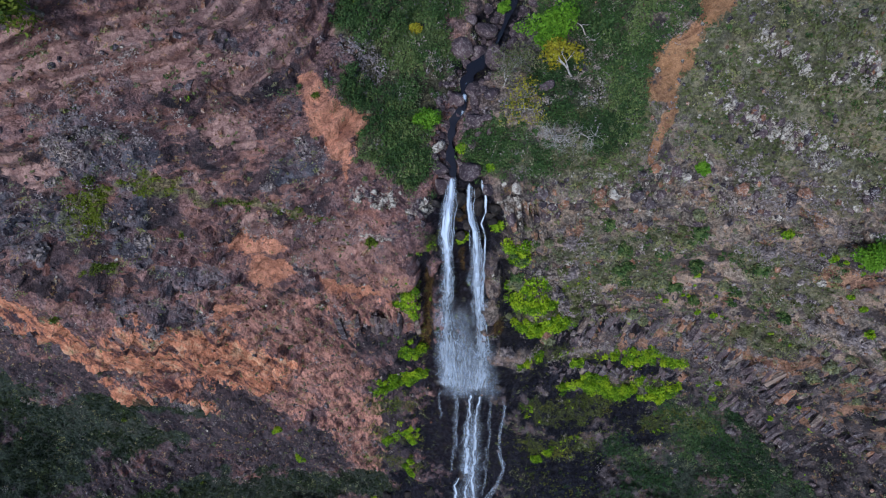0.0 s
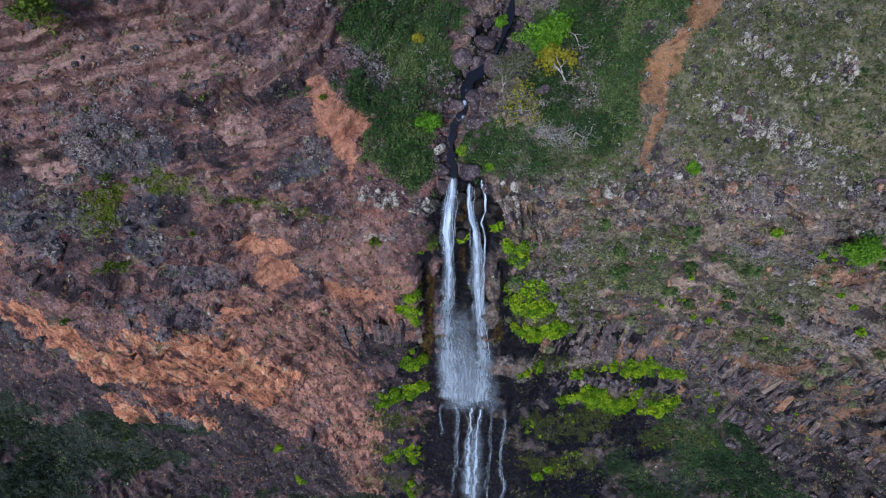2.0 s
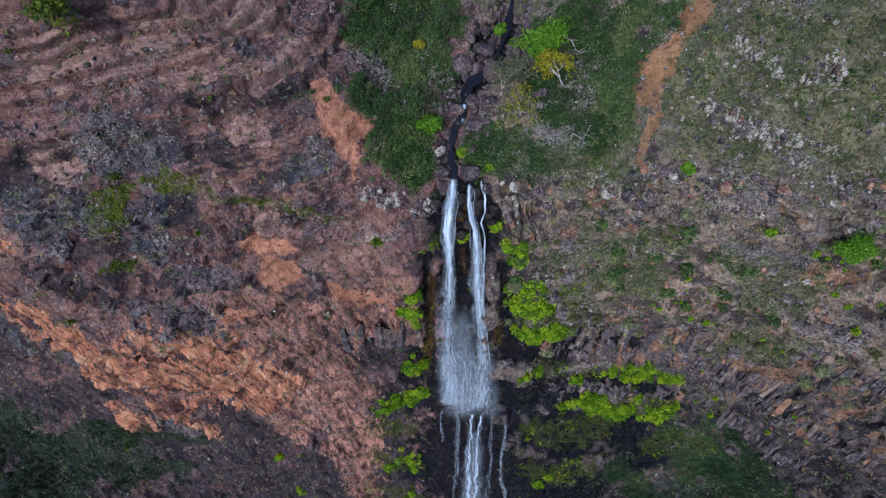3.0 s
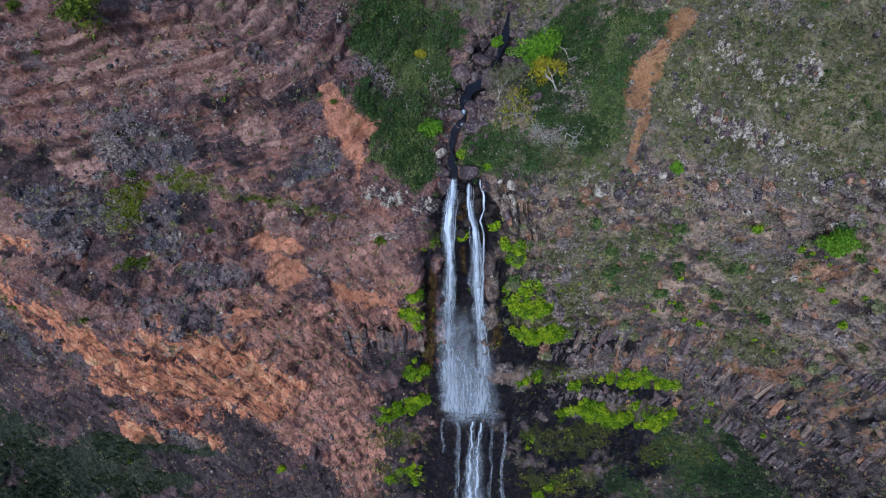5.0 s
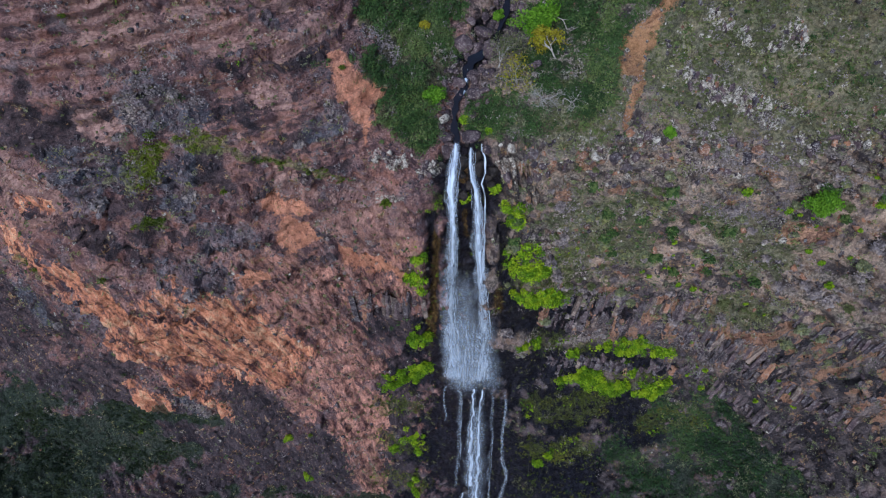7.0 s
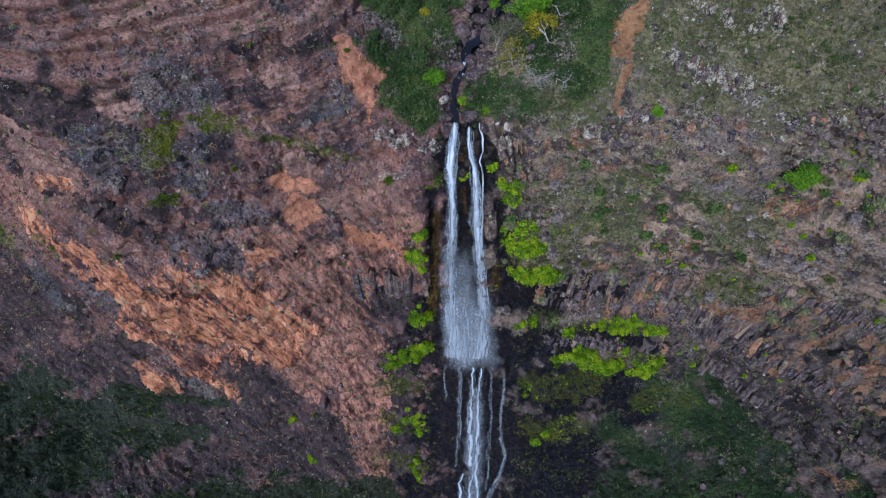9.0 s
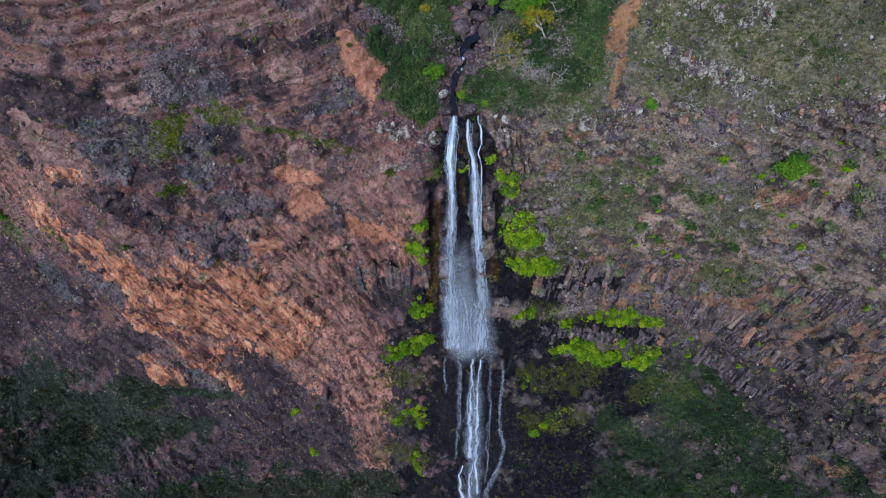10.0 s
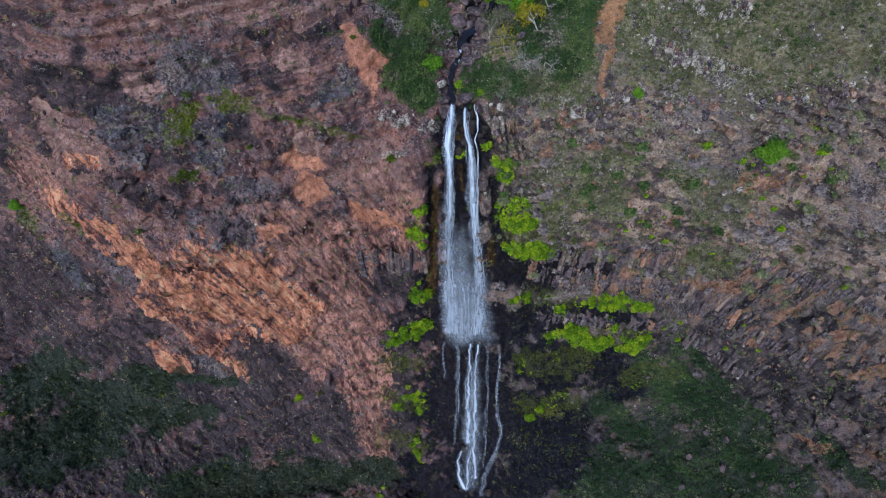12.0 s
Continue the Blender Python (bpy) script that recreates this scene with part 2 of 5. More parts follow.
    height = maths(tree, "MULTIPLY", height, maths(tree, "SUBTRACT", 1.0, maths(tree, "MULTIPLY", maths(tree, "MULTIPLY", soil_fac, maths(tree, "SUBTRACT", 1.0, low_left)), 0.5)))
    bumped(tree, shade, height, 1.0, 0.8)
    return mat


def stone_material(name, dark, light, lichen, amount):
    mat, tree, shade = material(name, 0.88)
    at = place(tree)
    mid, fine = noise_at(tree, at, 1.1, 6, 0.65), noise_at(tree, at, 4.5, 5, 0.7)
    info = tree.nodes.new("ShaderNodeObjectInfo")
    colour = blend(tree, span(tree, maths(tree, "ADD", mid, maths(tree, "MULTIPLY", info.outputs["Random"], 0.22)), 0.42, 0.80), dark, light)
    colour = blend(tree, maths(tree, "MULTIPLY", span(tree, maths(tree, "ADD", fine, maths(tree, "MULTIPLY", mid, 0.5)), 0.80 - amount * 0.2, 0.90 - amount * 0.2), 0.9), colour, lichen)
    tree.links.new(colour, shade.inputs["Base Color"])
    bumped(tree, shade, maths(tree, "ADD", mid, maths(tree, "MULTIPLY", fine, 0.5)), 0.8, 0.25)
    return mat


def leaf_material(name, dark, light, odd, glow=0.25):
    mat, tree, shade = material(name, 0.7)
    geo = tree.nodes.new("ShaderNodeNewGeometry")
    tint = tree.nodes.new("ShaderNodeAttribute")
    tint.attribute_name = "tint"
    each = geo.outputs["Random Per Island"]
    mixed = maths(tree, "ADD", maths(tree, "MULTIPLY", each, 0.45), maths(tree, "MULTIPLY", tint.outputs["Fac"], 0.55))
    colour = blend(tree, span(tree, mixed, 0.1, 0.9), dark, light)
    colour = blend(tree, maths(tree, "MULTIPLY", span(tree, tint.outputs["Fac"], 0.62, 0.80), 0.7), colour, odd)
    tree.links.new(colour, shade.inputs["Base Color"])
    through_leaf = node(tree, "ShaderNodeBsdfTranslucent", {"Color": colour})
    mix = node(tree, "ShaderNodeMixShader", {1: shade.outputs[0], 2: through_leaf.outputs[0]}, Fac=glow)
    tree.links.new(mix.outputs[0], tree.nodes["Material Output"].inputs["Surface"])
    return mat


def white_water_material(name, cover, low, high):
    """Broken falling water: white streaks, clear between them and thinning to the edges."""
    mat, tree, shade = material(name, 0.35)
    shade.inputs["Base Color"].default_value = (0.58, 0.66, 0.80, 1)
    uv = tree.nodes.new("ShaderNodeUVMap")
    part_uv = node(tree, "ShaderNodeSeparateXYZ", {0: uv.outputs[0]})
    edge = tree.nodes.new("ShaderNodeAttribute")
    edge.attribute_name = "edge"
    flow = node(tree, "ShaderNodeCombineXYZ", {"X": maths(tree, "MULTIPLY", part_uv.outputs[0], 1.0), "Y": maths(tree, "MULTIPLY", part_uv.outputs[1], 0.055)})
    tatter = node(tree, "ShaderNodeCombineXYZ", {"X": part_uv.outputs[0], "Y": maths(tree, "MULTIPLY", part_uv.outputs[1], 0.4)})
    streak = noise_at(tree, flow.outputs[0], 2.6, 6, 0.68)
    spray = noise_at(tree, tatter.outputs[0], 1.5, 6, 0.7)
    body = maths(tree, "ADD", maths(tree, "MULTIPLY", streak, 0.78), maths(tree, "MULTIPLY", spray, 0.22))
    body = maths(tree, "ADD", body, maths(tree, "MULTIPLY", maths(tree, "SUBTRACT", edge.outputs["Fac"], 0.6), 0.28))
    alpha = maths(tree, "MULTIPLY", maths(tree, "MULTIPLY", span(tree, body, low, high), span(tree, edge.outputs["Fac"], 0.0, 0.75)), cover)
    clear = tree.nodes.new("ShaderNodeBsdfTransparent")
    mix = node(tree, "ShaderNodeMixShader", {"Fac": alpha, 1: clear.outputs[0], 2: shade.outputs[0]})
    tree.links.new(mix.outputs[0], tree.nodes["Material Output"].inputs["Surface"])
    return mat


def pool_material():
    mat, tree, shade = material("dark_stream_water", 0.12)
    at = place(tree)
    shade.inputs["Base Color"].default_value = (0.012, 0.011, 0.016, 1)
    shade.inputs["Specular IOR Level"].default_value = 0.45
    bumped(tree, shade, noise_at(tree, at, 2.5, 3), 0.25, 0.1)
    return mat


def bark_material(name, dark, light):
    mat, tree, shade = material(name, 0.9)
    at = place(tree)
    tree.links.new(blend(tree, span(tree, noise_at(tree, at, 3.0, 5), 0.35, 0.65), dark, light), shade.inputs["Base Color"])
    bumped(tree, shade, noise_at(tree, at, 9.0, 4), 0.5, 0.05)
    return mat


ROCK = cliff_material()
BOULDER = stone_material("brown_basalt_boulder", (0.045, 0.032, 0.040), (0.120, 0.080, 0.086), (0.250, 0.210, 0.200), 0.15)
PALE_STONE = stone_material("lichened_pale_stone", (0.070, 0.055, 0.052), (0.240, 0.190, 0.165), (0.490, 0.450, 0.390), 0.52)
DARK_STONE = stone_material("dark_basalt", (0.028, 0.022, 0.029), (0.125, 0.092, 0.098), (0.230, 0.220, 0.228), 0.12)
TAN_STONE = stone_material("tan_weathered_basalt", (0.090, 0.066, 0.060), (0.290, 0.205, 0.165), (0.340, 0.290, 0.260), 0.15)
RUST_STONE = stone_material("rusty_basalt", (0.120, 0.058, 0.040), (0.370, 0.175, 0.100), (0.400, 0.320, 0.270), 0.15)
WET_STONE = stone_material("wet_black_basalt", (0.012, 0.011, 0.012), (0.045, 0.034, 0.030), (0.070, 0.060, 0.060), 0.0)
FERN_LEAF = leaf_material("lime_fern_leaf", (0.060, 0.135, 0.004), (0.300, 0.480, 0.010), (0.340, 0.440, 0.010))
GREEN_LEAF = leaf_material("green_leaf", (0.024, 0.052, 0.017), (0.100, 0.175, 0.045), (0.170, 0.210, 0.070))
HILL_LEAF = leaf_material("hill_scrub_leaf", (0.020, 0.046, 0.016), (0.062, 0.122, 0.044), (0.080, 0.125, 0.044))
# Blade colours darkened to stand for shade on the lower slope.
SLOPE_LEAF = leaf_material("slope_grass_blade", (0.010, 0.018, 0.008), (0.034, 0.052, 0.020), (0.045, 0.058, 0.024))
DARK_LEAF = leaf_material("deep_green_leaf", (0.030, 0.062, 0.020), (0.105, 0.170, 0.056), (0.140, 0.175, 0.070))
BRIGHT_LEAF = leaf_material("bright_green_leaf", (0.060, 0.150, 0.008), (0.190, 0.370, 0.020), (0.150, 0.290, 0.020))
SAGE_LEAF = leaf_material("grey_green_leaf", (0.105, 0.118, 0.066), (0.290, 0.300, 0.170), (0.250, 0.250, 0.080), 0.15)
MOSS_LEAF = leaf_material("wet_moss", (0.045, 0.062, 0.012), (0.140, 0.165, 0.030), (0.170, 0.160, 0.030))
OLIVE_TREE = leaf_material("olive_green_leaf", (0.035, 0.062, 0.006), (0.160, 0.205, 0.016), (0.130, 0.155, 0.014))
YELLOW_LEAF = leaf_material("yellow_leaf", (0.180, 0.150, 0.010), (0.430, 0.380, 0.025), (0.300, 0.290, 0.020))
DRY_LEAF = leaf_material("dry_scrub_twig", (0.130, 0.108, 0.110), (0.380, 0.325, 0.330), (0.360, 0.290, 0.250), 0.1)
OLIVE_LEAF = leaf_material("olive_grass_blade", (0.090, 0.105, 0.040), (0.185, 0.200, 0.080), (0.205, 0.180, 0.115), 0.3)
PALE_BARK = bark_material("bleached_bark", (0.240, 0.215, 0.200), (0.470, 0.435, 0.400))
BARK = bark_material("grey_brown_bark", (0.080, 0.062, 0.050), (0.240, 0.200, 0.170))
WHITE_WATER = white_water_material("white_falling_water", 0.92, 0.42, 0.66)
THIN_WATER = white_water_material("thin_falling_water", 0.45, 0.44, 0.70)
SHEET = white_water_material("soft_falling_water", 0.62, 0.36, 0.76)
CURTAIN_WATER = white_water_material("falling_curtain_water", 0.45, 0.34, 0.76)
MIST = white_water_material("drifting_spray", 0.24, 0.28, 0.80)
POOL = pool_material()


# ---- small mesh tools ----
def mesh_of(name, verts, faces, mat, smooth=False):
    """A mesh from arrays: faces all have the same number of corners."""
    verts, faces = np.asarray(verts, np.float32), np.asarray(faces, np.int32)
    me = bpy.data.meshes.new(name)
    n, c = faces.shape
    me.vertices.add(len(verts)), me.loops.add(n * c), me.polygons.add(n)
    me.vertices.foreach_set("co", verts.ravel())
    me.loops.foreach_set("vertex_index", faces.ravel())
    me.polygons.foreach_set("loop_start", np.arange(0, n * c, c, dtype=np.int32))
    me.polygons.foreach_set("use_smooth", np.full(n, smooth))
    me.update(calc_edges=True)
    me.materials.append(mat)
    return me


def part(name, me, parent, label=""):
    ob = new(name, me)
    ob.parent = parent
    return tagged(ob, label)


def lattice_noise(x, y, z, seed=0):
    """Smooth value noise, -1 to 1, over whole arrays."""
    i, j, k = np.floor(x).astype(np.int64), np.floor(y).astype(np.int64), np.floor(z).astype(np.int64)
    u, v, w = x - i, y - j, z - k
    u, v, w = (f * f * (3 - 2 * f) for f in (u, v, w))
    total = 0.0
    for a in (0, 1):
        for b in (0, 1):
            for c in (0, 1):
                h = ((i + a) * 374761393 + (j + b) * 668265263 + (k + c) * 1274126177 + seed * 974634551) & 0xFFFFFFFF
                h = ((h ^ (h >> 13)) * 1103515245) & 0xFFFFFFFF
                h = (h ^ (h >> 16)) & 0xFFFF
                total = total + (h / 32767.5 - 1) * (u if a else 1 - u) * (v if b else 1 - v) * (w if c else 1 - w)
    return total


def cloudy(x, y, z, scale, octaves=4, seed=0, ridged=False):
    total, size = 0.0, 1.0
    for o in range(octaves):
        n = lattice_noise(x * scale, y * scale, z * scale, seed + o * 17)
        total = total + size * ((0.5 - np.abs(n)) * 2 if ridged else n)
        scale, size = scale * 2.03, size * 0.5
    return total


def blocks(x, y, z, size, seed=0):
    """Jointed rock: each cell of a broken lattice stands out by its own amount and tilts its own way."""
    x, y, z = x / size[0], y / size[1], z / size[2]
    i, j, k = np.floor(x).astype(np.int64), np.floor(y).astype(np.int64), np.floor(z).astype(np.int64)

    def chance(a, b, c, n):
        h = (a * 374761393 + b * 668265263 + c * 1274126177 + (seed * 7 + n) * 974634551) & 0xFFFFFFFF
        h = ((h ^ (h >> 13)) * 1103515245) & 0xFFFFFFFF
        return ((h ^ (h >> 16)) & 0xFFFF) / 65535.0

    near, value = np.full(x.shape, 9.0), np.zeros(x.shape)
    for a in (-1, 0, 1):
        for b in (-1, 0, 1):
            for c in (-1, 0, 1):
                dx = x - (i + a + chance(i + a, j + b, k + c, 1))
                dy = y - (j + b + chance(i + a, j + b, k + c, 2))
                dz = z - (k + c + chance(i + a, j + b, k + c, 3))
                d = dx * dx + dy * dy + dz * dz
                r = chance(i + a, j + b, k + c, 4)
                mine = (r * 2 - 1) + (r * 7 % 1 - 0.5) * dx * 1.6 + (r * 13 % 1 - 0.6) * dz * 1.6
                value = np.where(d < near, mine, value)
                near = np.minimum(d, near)
    return value


def smooth(v, low, high):
    f = np.clip((v - low) / (high - low), 0, 1)
    return f * f * (3 - 2 * f)


# ---- the cliff: upright sections lofted along x ----
# Each section gives the bulge towards the open valley at nine stations up a line that leans back 45 degrees.
STATIONS = [28, 42, 56, 70, 84, 98, 112, 124, 138]
WEST = {
    -110: [5.6, -1.0, -9.4, -17.5, -18.4, -13.8, -3.9, 10.7, 27.4],
    -80: [-21.0, -20.6, -20.2, -12.7, -3.2, 9.7, 20.2, 34.7, 50.4],
    -55: [-37.6, -29.8, -20.1, -8.7, 7.6, 30.8, 45.5, 53.7, 63.2],
    -32: [-43.5, -34.1, -18.4, -4.1, 8.6, 29.1, 45.2, 51.6, 58.7],
    -14: [-39.9, -33.8, -17.9, -5.8, 8.1, 22.4, 40.8, 49.0, 46.1],
    0: [-33.6, -25.8, -14.2, -3.1, 9.9, 24.2, 44.1, 43.1, 36.5],
}
EAST = {
    10: [-26.3, -19.3, -11.0, 0.9, 12.3, 30.2, 40.0, 48.6, 34.3],
    24: [-13.4, -10.2, -9.2, -1.8, 7.2, 22.7, 39.2, 46.5, 45.3],
    45: [5.5, 0.5, -6.4, -2.1, 9.3, 28.3, 43.7, 51.2, 58.7],
    66: [21.4, 16.6, 11.5, 17.9, 36.4, 48.5, 58.5, 63.7, 69.4],
    90: [37.5, 46.7, 56.9, 63.8, 68.6, 72.3, 75.5, 78.6, 81.7],
}
SECTIONS = {**WEST, **EAST}

STREAM_LINE = [(1.4, 118.6), (0.9, 124.1), (1.3, 126.3), (2.3, 127.8), (2.6, 129.5), (3.0, 131.5), (4.4, 133.0), (5.7, 134.5), (8.1, 138.6), (9.1, 141.4), (10.0, 146.0)]
STREAM_DEPTH = -0.9

# Patches of ground: strokes of (x, height station, half width) over the face.
SCAR = [[(-72.8, 107.6, 1.4), (-61.5, 105.6, 1.3), (-58.4, 101.6, 1.3), (-54.9, 97.6, 2), (-52.3, 91.9, 3.5), (-48.8, 86.7, 4.6)], [(-43.8, 99, 1.4), (-41.3, 94.2, 4.7), (-40.1, 87.9, 6.4), (-36.8, 82.7, 4), (-30, 80.6, 1.8)], [(-61.7, 88.6, 1.1), (-56.8, 83.9, 1.4), (-51.7, 78.1, 2), (-48.5, 71.9, 1.3), (-47.3, 65.7, 0.5)], [(-66.3, 75.4, 1.6), (-61.3, 70, 1.7)], [(-34.3, 94, 2.7), (-28.9, 87.7, 3.2)], [(-60.6, 112.6, 0.8), (-54.8, 111.7, 0.6)]]
TERRACOTTA = [[(-25, 111.6, 1), (-22.9, 109.6, 2.3), (-20, 107.7, 0.7)], [(-16.7, 105.9, 0.7), (-13.6, 104, 1.3), (-9.2, 102.4, 1.3), (-5.7, 100.6, 0.7)], [(-14.9, 131.1, 0.6), (-13.9, 128.1, 1), (-12.2, 125.9, 1.6), (-11.6, 122.7, 0.9), (-11.3, 120, 0.4)], [(30.5, 140.1, 0.6), (27.6, 136.3, 0.8), (26, 133.1, 1.2), (24.6, 129.7, 1)], [(25.4, 127.1, 0.6), (24.5, 124.3, 0.5), (24.1, 121.9, 0.3)], [(-24, 112, 0.6), (-20.3, 111.3, 1.1)], [(-31.1, 101.8, 1.2), (-28.9, 101.5, 0.5)], [(25.6, 129.4, 0.7), (26, 127.6, 0.6), (25, 125.4, 0.5)]]
RED_EARTH = [[(-23.3, 92.5, 4.7), (-21.3, 82.1, 5.5), (-18.4, 70.2, 4.6), (-17.8, 56.6, 4), (-19, 42.3, 3.4)], [(-32, 85.1, 3.9), (-28.1, 73.7, 4.2)], [(-40.7, 133, 2.5), (-36.7, 133.6, 2), (-35.4, 131.8, 1.3)], [(-32, 135.2, 1.3), (-26.6, 137.6, 2), (-21.5, 138.7, 2.1)], [(-34.7, 132.6, 1), (-27.6, 133.9, 1), (-21.7, 132.1, 1.1), (-16.6, 135, 1.4)], [(-24.2, 126.6, 2), (-21.7, 125.3, 1.3)], [(-27.7, 121.1, 0.3), (-24.8, 118.8, 0.5), (-23.3, 116.9, 0.6)], [(-21.8, 118.1, 0.5), (-22.3, 115.2, 1.2), (-21.8, 113.1, 1.1)], [(-14.1, 110.5, 2.7), (-8.6, 107.7, 2.8), (-9.1, 112.8, 1.8)], [(-45.6, 121.5, 1.2), (-41.7, 119.9, 1.1)]]
EARTH_STREAKS = [[(-12.4, 136.6, 0.3), (-9.4, 132.9, 0.4)], [(-8.9, 137.6, 0.3), (-6.3, 134.4, 0.3)]]
# Dark rock, and shade low in the gorge laid on as dark colour.
DARK_ROCK_AND_SHADE = [[(-41.2, 78.2, 3.6), (-39.8, 70.6, 5.5), (-44.2, 62.1, 4.9)], [(-64.8, 61.6, 1.9), (-52.3, 59.2, 3.6), (-42.5, 51.9, 7.9), (-34.9, 46.3, 6.1)], [(-57.9, 47.7, 5.7), (-68.3, 41.9, 5), (-77.3, 38, 3.8), (-89.5, 40.1, 6), (-100.5, 42.7, 6.7)], [(-66.5, 82.1, 3.6), (-78.9, 75.7, 4.1), (-89.7, 76.8, 6.3)], [(-79.5, 89.9, 6.5), (-89.5, 92.3, 9.1), (-104.2, 83.4, 10.1)], [(-15.8, 91.7, 2.4), (-10.1, 92.8, 3.8), (-6.2, 91, 2.4)], [(-32.1, 116.3, 2.1), (-30.7, 114.8, 1.5)], [(-52.9, 109.1, 1), (-49.8, 107.3, 1.5), (-46.4, 106.4, 0.9)], [(-26.8, 123.5, 0.9), (-25.6, 122.2, 0.8)], [(-21.3, 129.2, 0.8), (-16.3, 131.7, 0.7)], [(-28.5, 129.2, 0.4), (-26.3, 127.7, 0.6)]]
DARK_LEDGES = [[(33.4, 95.2, 2.3), (41.2, 92.9, 2.9), (44.9, 92.9, 1.7)], [(60.8, 84.3, 4.2), (64.2, 84.3, 2.4)], [(69.1, 72.5, 3.2), (73.9, 72, 3.5)], [(63.3, 70.5, 2.8), (68.4, 65.5, 2.6), (73.8, 57.2, 2.7)], [(64.4, 56.2, 0.8), (65.9, 54.4, 0.9)], [(22.9, 46.9, 5.4), (15.3, 39.3, 4.5)], [(-64.2, 121.8, 3.5), (-52.3, 121.3, 2), (-42.6, 120.5, 1.7)], [(-82, 116.5, 4.3)], [(-52.2, 126.2, 1.1), (-51.8, 122.7, 1.5)]]
RUST = [[(10, 117.5, 0.6), (14.1, 117.5, 0.6)], [(17.7, 118.4, 0.4), (20.1, 117.6, 0.6), (21.9, 117.9, 0.4)], [(16.5, 113.3, 1.1)], [(23.4, 113.9, 0.5), (26.5, 114.8, 0.4)], [(11.3, 113, 0.4)], [(42.9, 115.8, 0.8), (45.3, 115.7, 0.6)], [(36.8, 116.2, 0.5)], [(49, 107.6, 0.9), (53.2, 107.3, 0.9)], [(22, 95.9, 0.6), (26.9, 97, 0.9), (29.1, 96.9, 0.5)], [(36.6, 96.3, 0.4)], [(37.3, 91.4, 1.1)], [(48.6, 88.8, 1), (53.4, 89.2, 1.1)], [(59.4, 80.9, 0.5)], [(66.3, 79.2, 0.7), (68.1, 81.5, 0.6)], [(65.7, 86.7, 0.5)], [(40.9, 101.5, 0.8)], [(-5.4, 96.8, 0.4), (-5.3, 93.4, 0.5)], [(70.4, 58.8, 0.5), (72.4, 57.5, 0.7)], [(77, 59.3, 0.7)], [(40.6, 112.3, 0.9)]]
# Shade round the cliff foot, painted as strokes of darker rock.
FOOT_ROCK_SHADE = [[(28.1, 56.1, 5.9), (22.9, 46.9, 6.2), (19.2, 37.2, 5.2)], [(40.3, 69.8, 5.3), (48.3, 76, 2.3)], [(54.2, 77, 3.1), (62.2, 71.6, 3.4), (69.9, 63.6, 3.3)], [(35.1, 41.3, 6)], [(-72.5, 72.9, 5.4), (-60.6, 65.9, 5.4)], [(52.4, 63.7, 3.5), (60.1, 61.3, 2.5)], [(-105.1, 69.3, 7.1), (-96.4, 61, 6.5)], [(-95.3, 47.7, 7.1), (-81.9, 46.8, 6.7)], [(-10.3, 82, 2.6), (-11.6, 73.2, 3.4), (-11, 62, 4), (-12.9, 46, 4.8)], [(34.4, 52, 4.5), (30, 48, 4.5)], [(-30, 56, 6), (-26, 46, 5)]]
RED_WASH = [[(-33.1, 97.3, 2.5), (-24, 98.7, 3.5), (-16.2, 97.5, 3.8), (-8, 98.5, 2)], [(-18.7, 110.5, 2.3), (-9.4, 109, 2.8), (-5.2, 107.6, 1.3)], [(-30.8, 104.2, 1.7), (-26.6, 103.2, 1.9)], [(-19.4, 90, 4.1), (-27.9, 82.3, 4.4)], [(-62, 116.8, 3.2), (-54.7, 112.9, 2.2)], [(-78.4, 112.8, 3.8), (-64.7, 108.6, 3.2)], [(-18.5, 133.4, 1.4), (-21.8, 130.4, 0.8)], [(-30.6, 131.4, 1), (-26.6, 130.9, 0.9)], [(-15.1, 103.4, 2.5), (-8, 106.3, 2.5)]]
STAIN = [[(-1.7, 107.5, 0.5), (-2.1, 101, 0.7), (-2.5, 95.7, 0.8), (-3.2, 87.3, 0.7)], [(8, 98.9, 0.5), (8.2, 93.5, 0.7)], [(2.1, 117.3, 0.5), (2.1, 115.1, 0.4)], [(2.4, 110, 0.4), (2.8, 106.6, 0.5)]]
GRASS = [[(-88.7, 68.8, 3.3), (-99, 69.4, 5.2), (-102.5, 61.3, 5.1)], [(-88.9, 59.7, 6.8), (-80.3, 56.9, 7.2), (-70.5, 56.6, 6.1), (-59, 55.7, 2.3)], [(-93.6, 51.2, 6.1), (-102, 51.3, 5.8), (-85.6, 50.1, 5.2)], [(-69.3, 32.9, 4.8), (-53.2, 34, 5.6), (-37.2, 31.4, 5.5), (-16.1, 33, 3.8)], [(-77, 66.5, 2.5), (-63.2, 66.6, 1.6), (-50.6, 65.3, 1.3)], [(-79.7, 37.7, 2.1)]]
GRASS_EAST = [[(37.4, 58.9, 3.2), (43.6, 53.3, 4.5), (52.1, 51, 4.9), (60.8, 51.7, 4.9), (68.3, 49.4, 3.5)], [(56.7, 44.1, 6.1), (42.1, 41.8, 5.6), (30.3, 38.6, 3.8)], [(44.6, 64.2, 3.1), (49.2, 68.3, 4.1), (55.7, 59.5, 4), (62.8, 56.9, 2.6)], [(52.6, 73.8, 1.2), (57.1, 70.3, 1.1), (61.4, 64.3, 1), (66.1, 60, 0.9)], [(26.7, 47.4, 2.1), (22.9, 44.1, 1.6)], [(73, 60.3, 0.8), (74.9, 55.6, 1.3), (76.9, 53.6, 1.5)]]
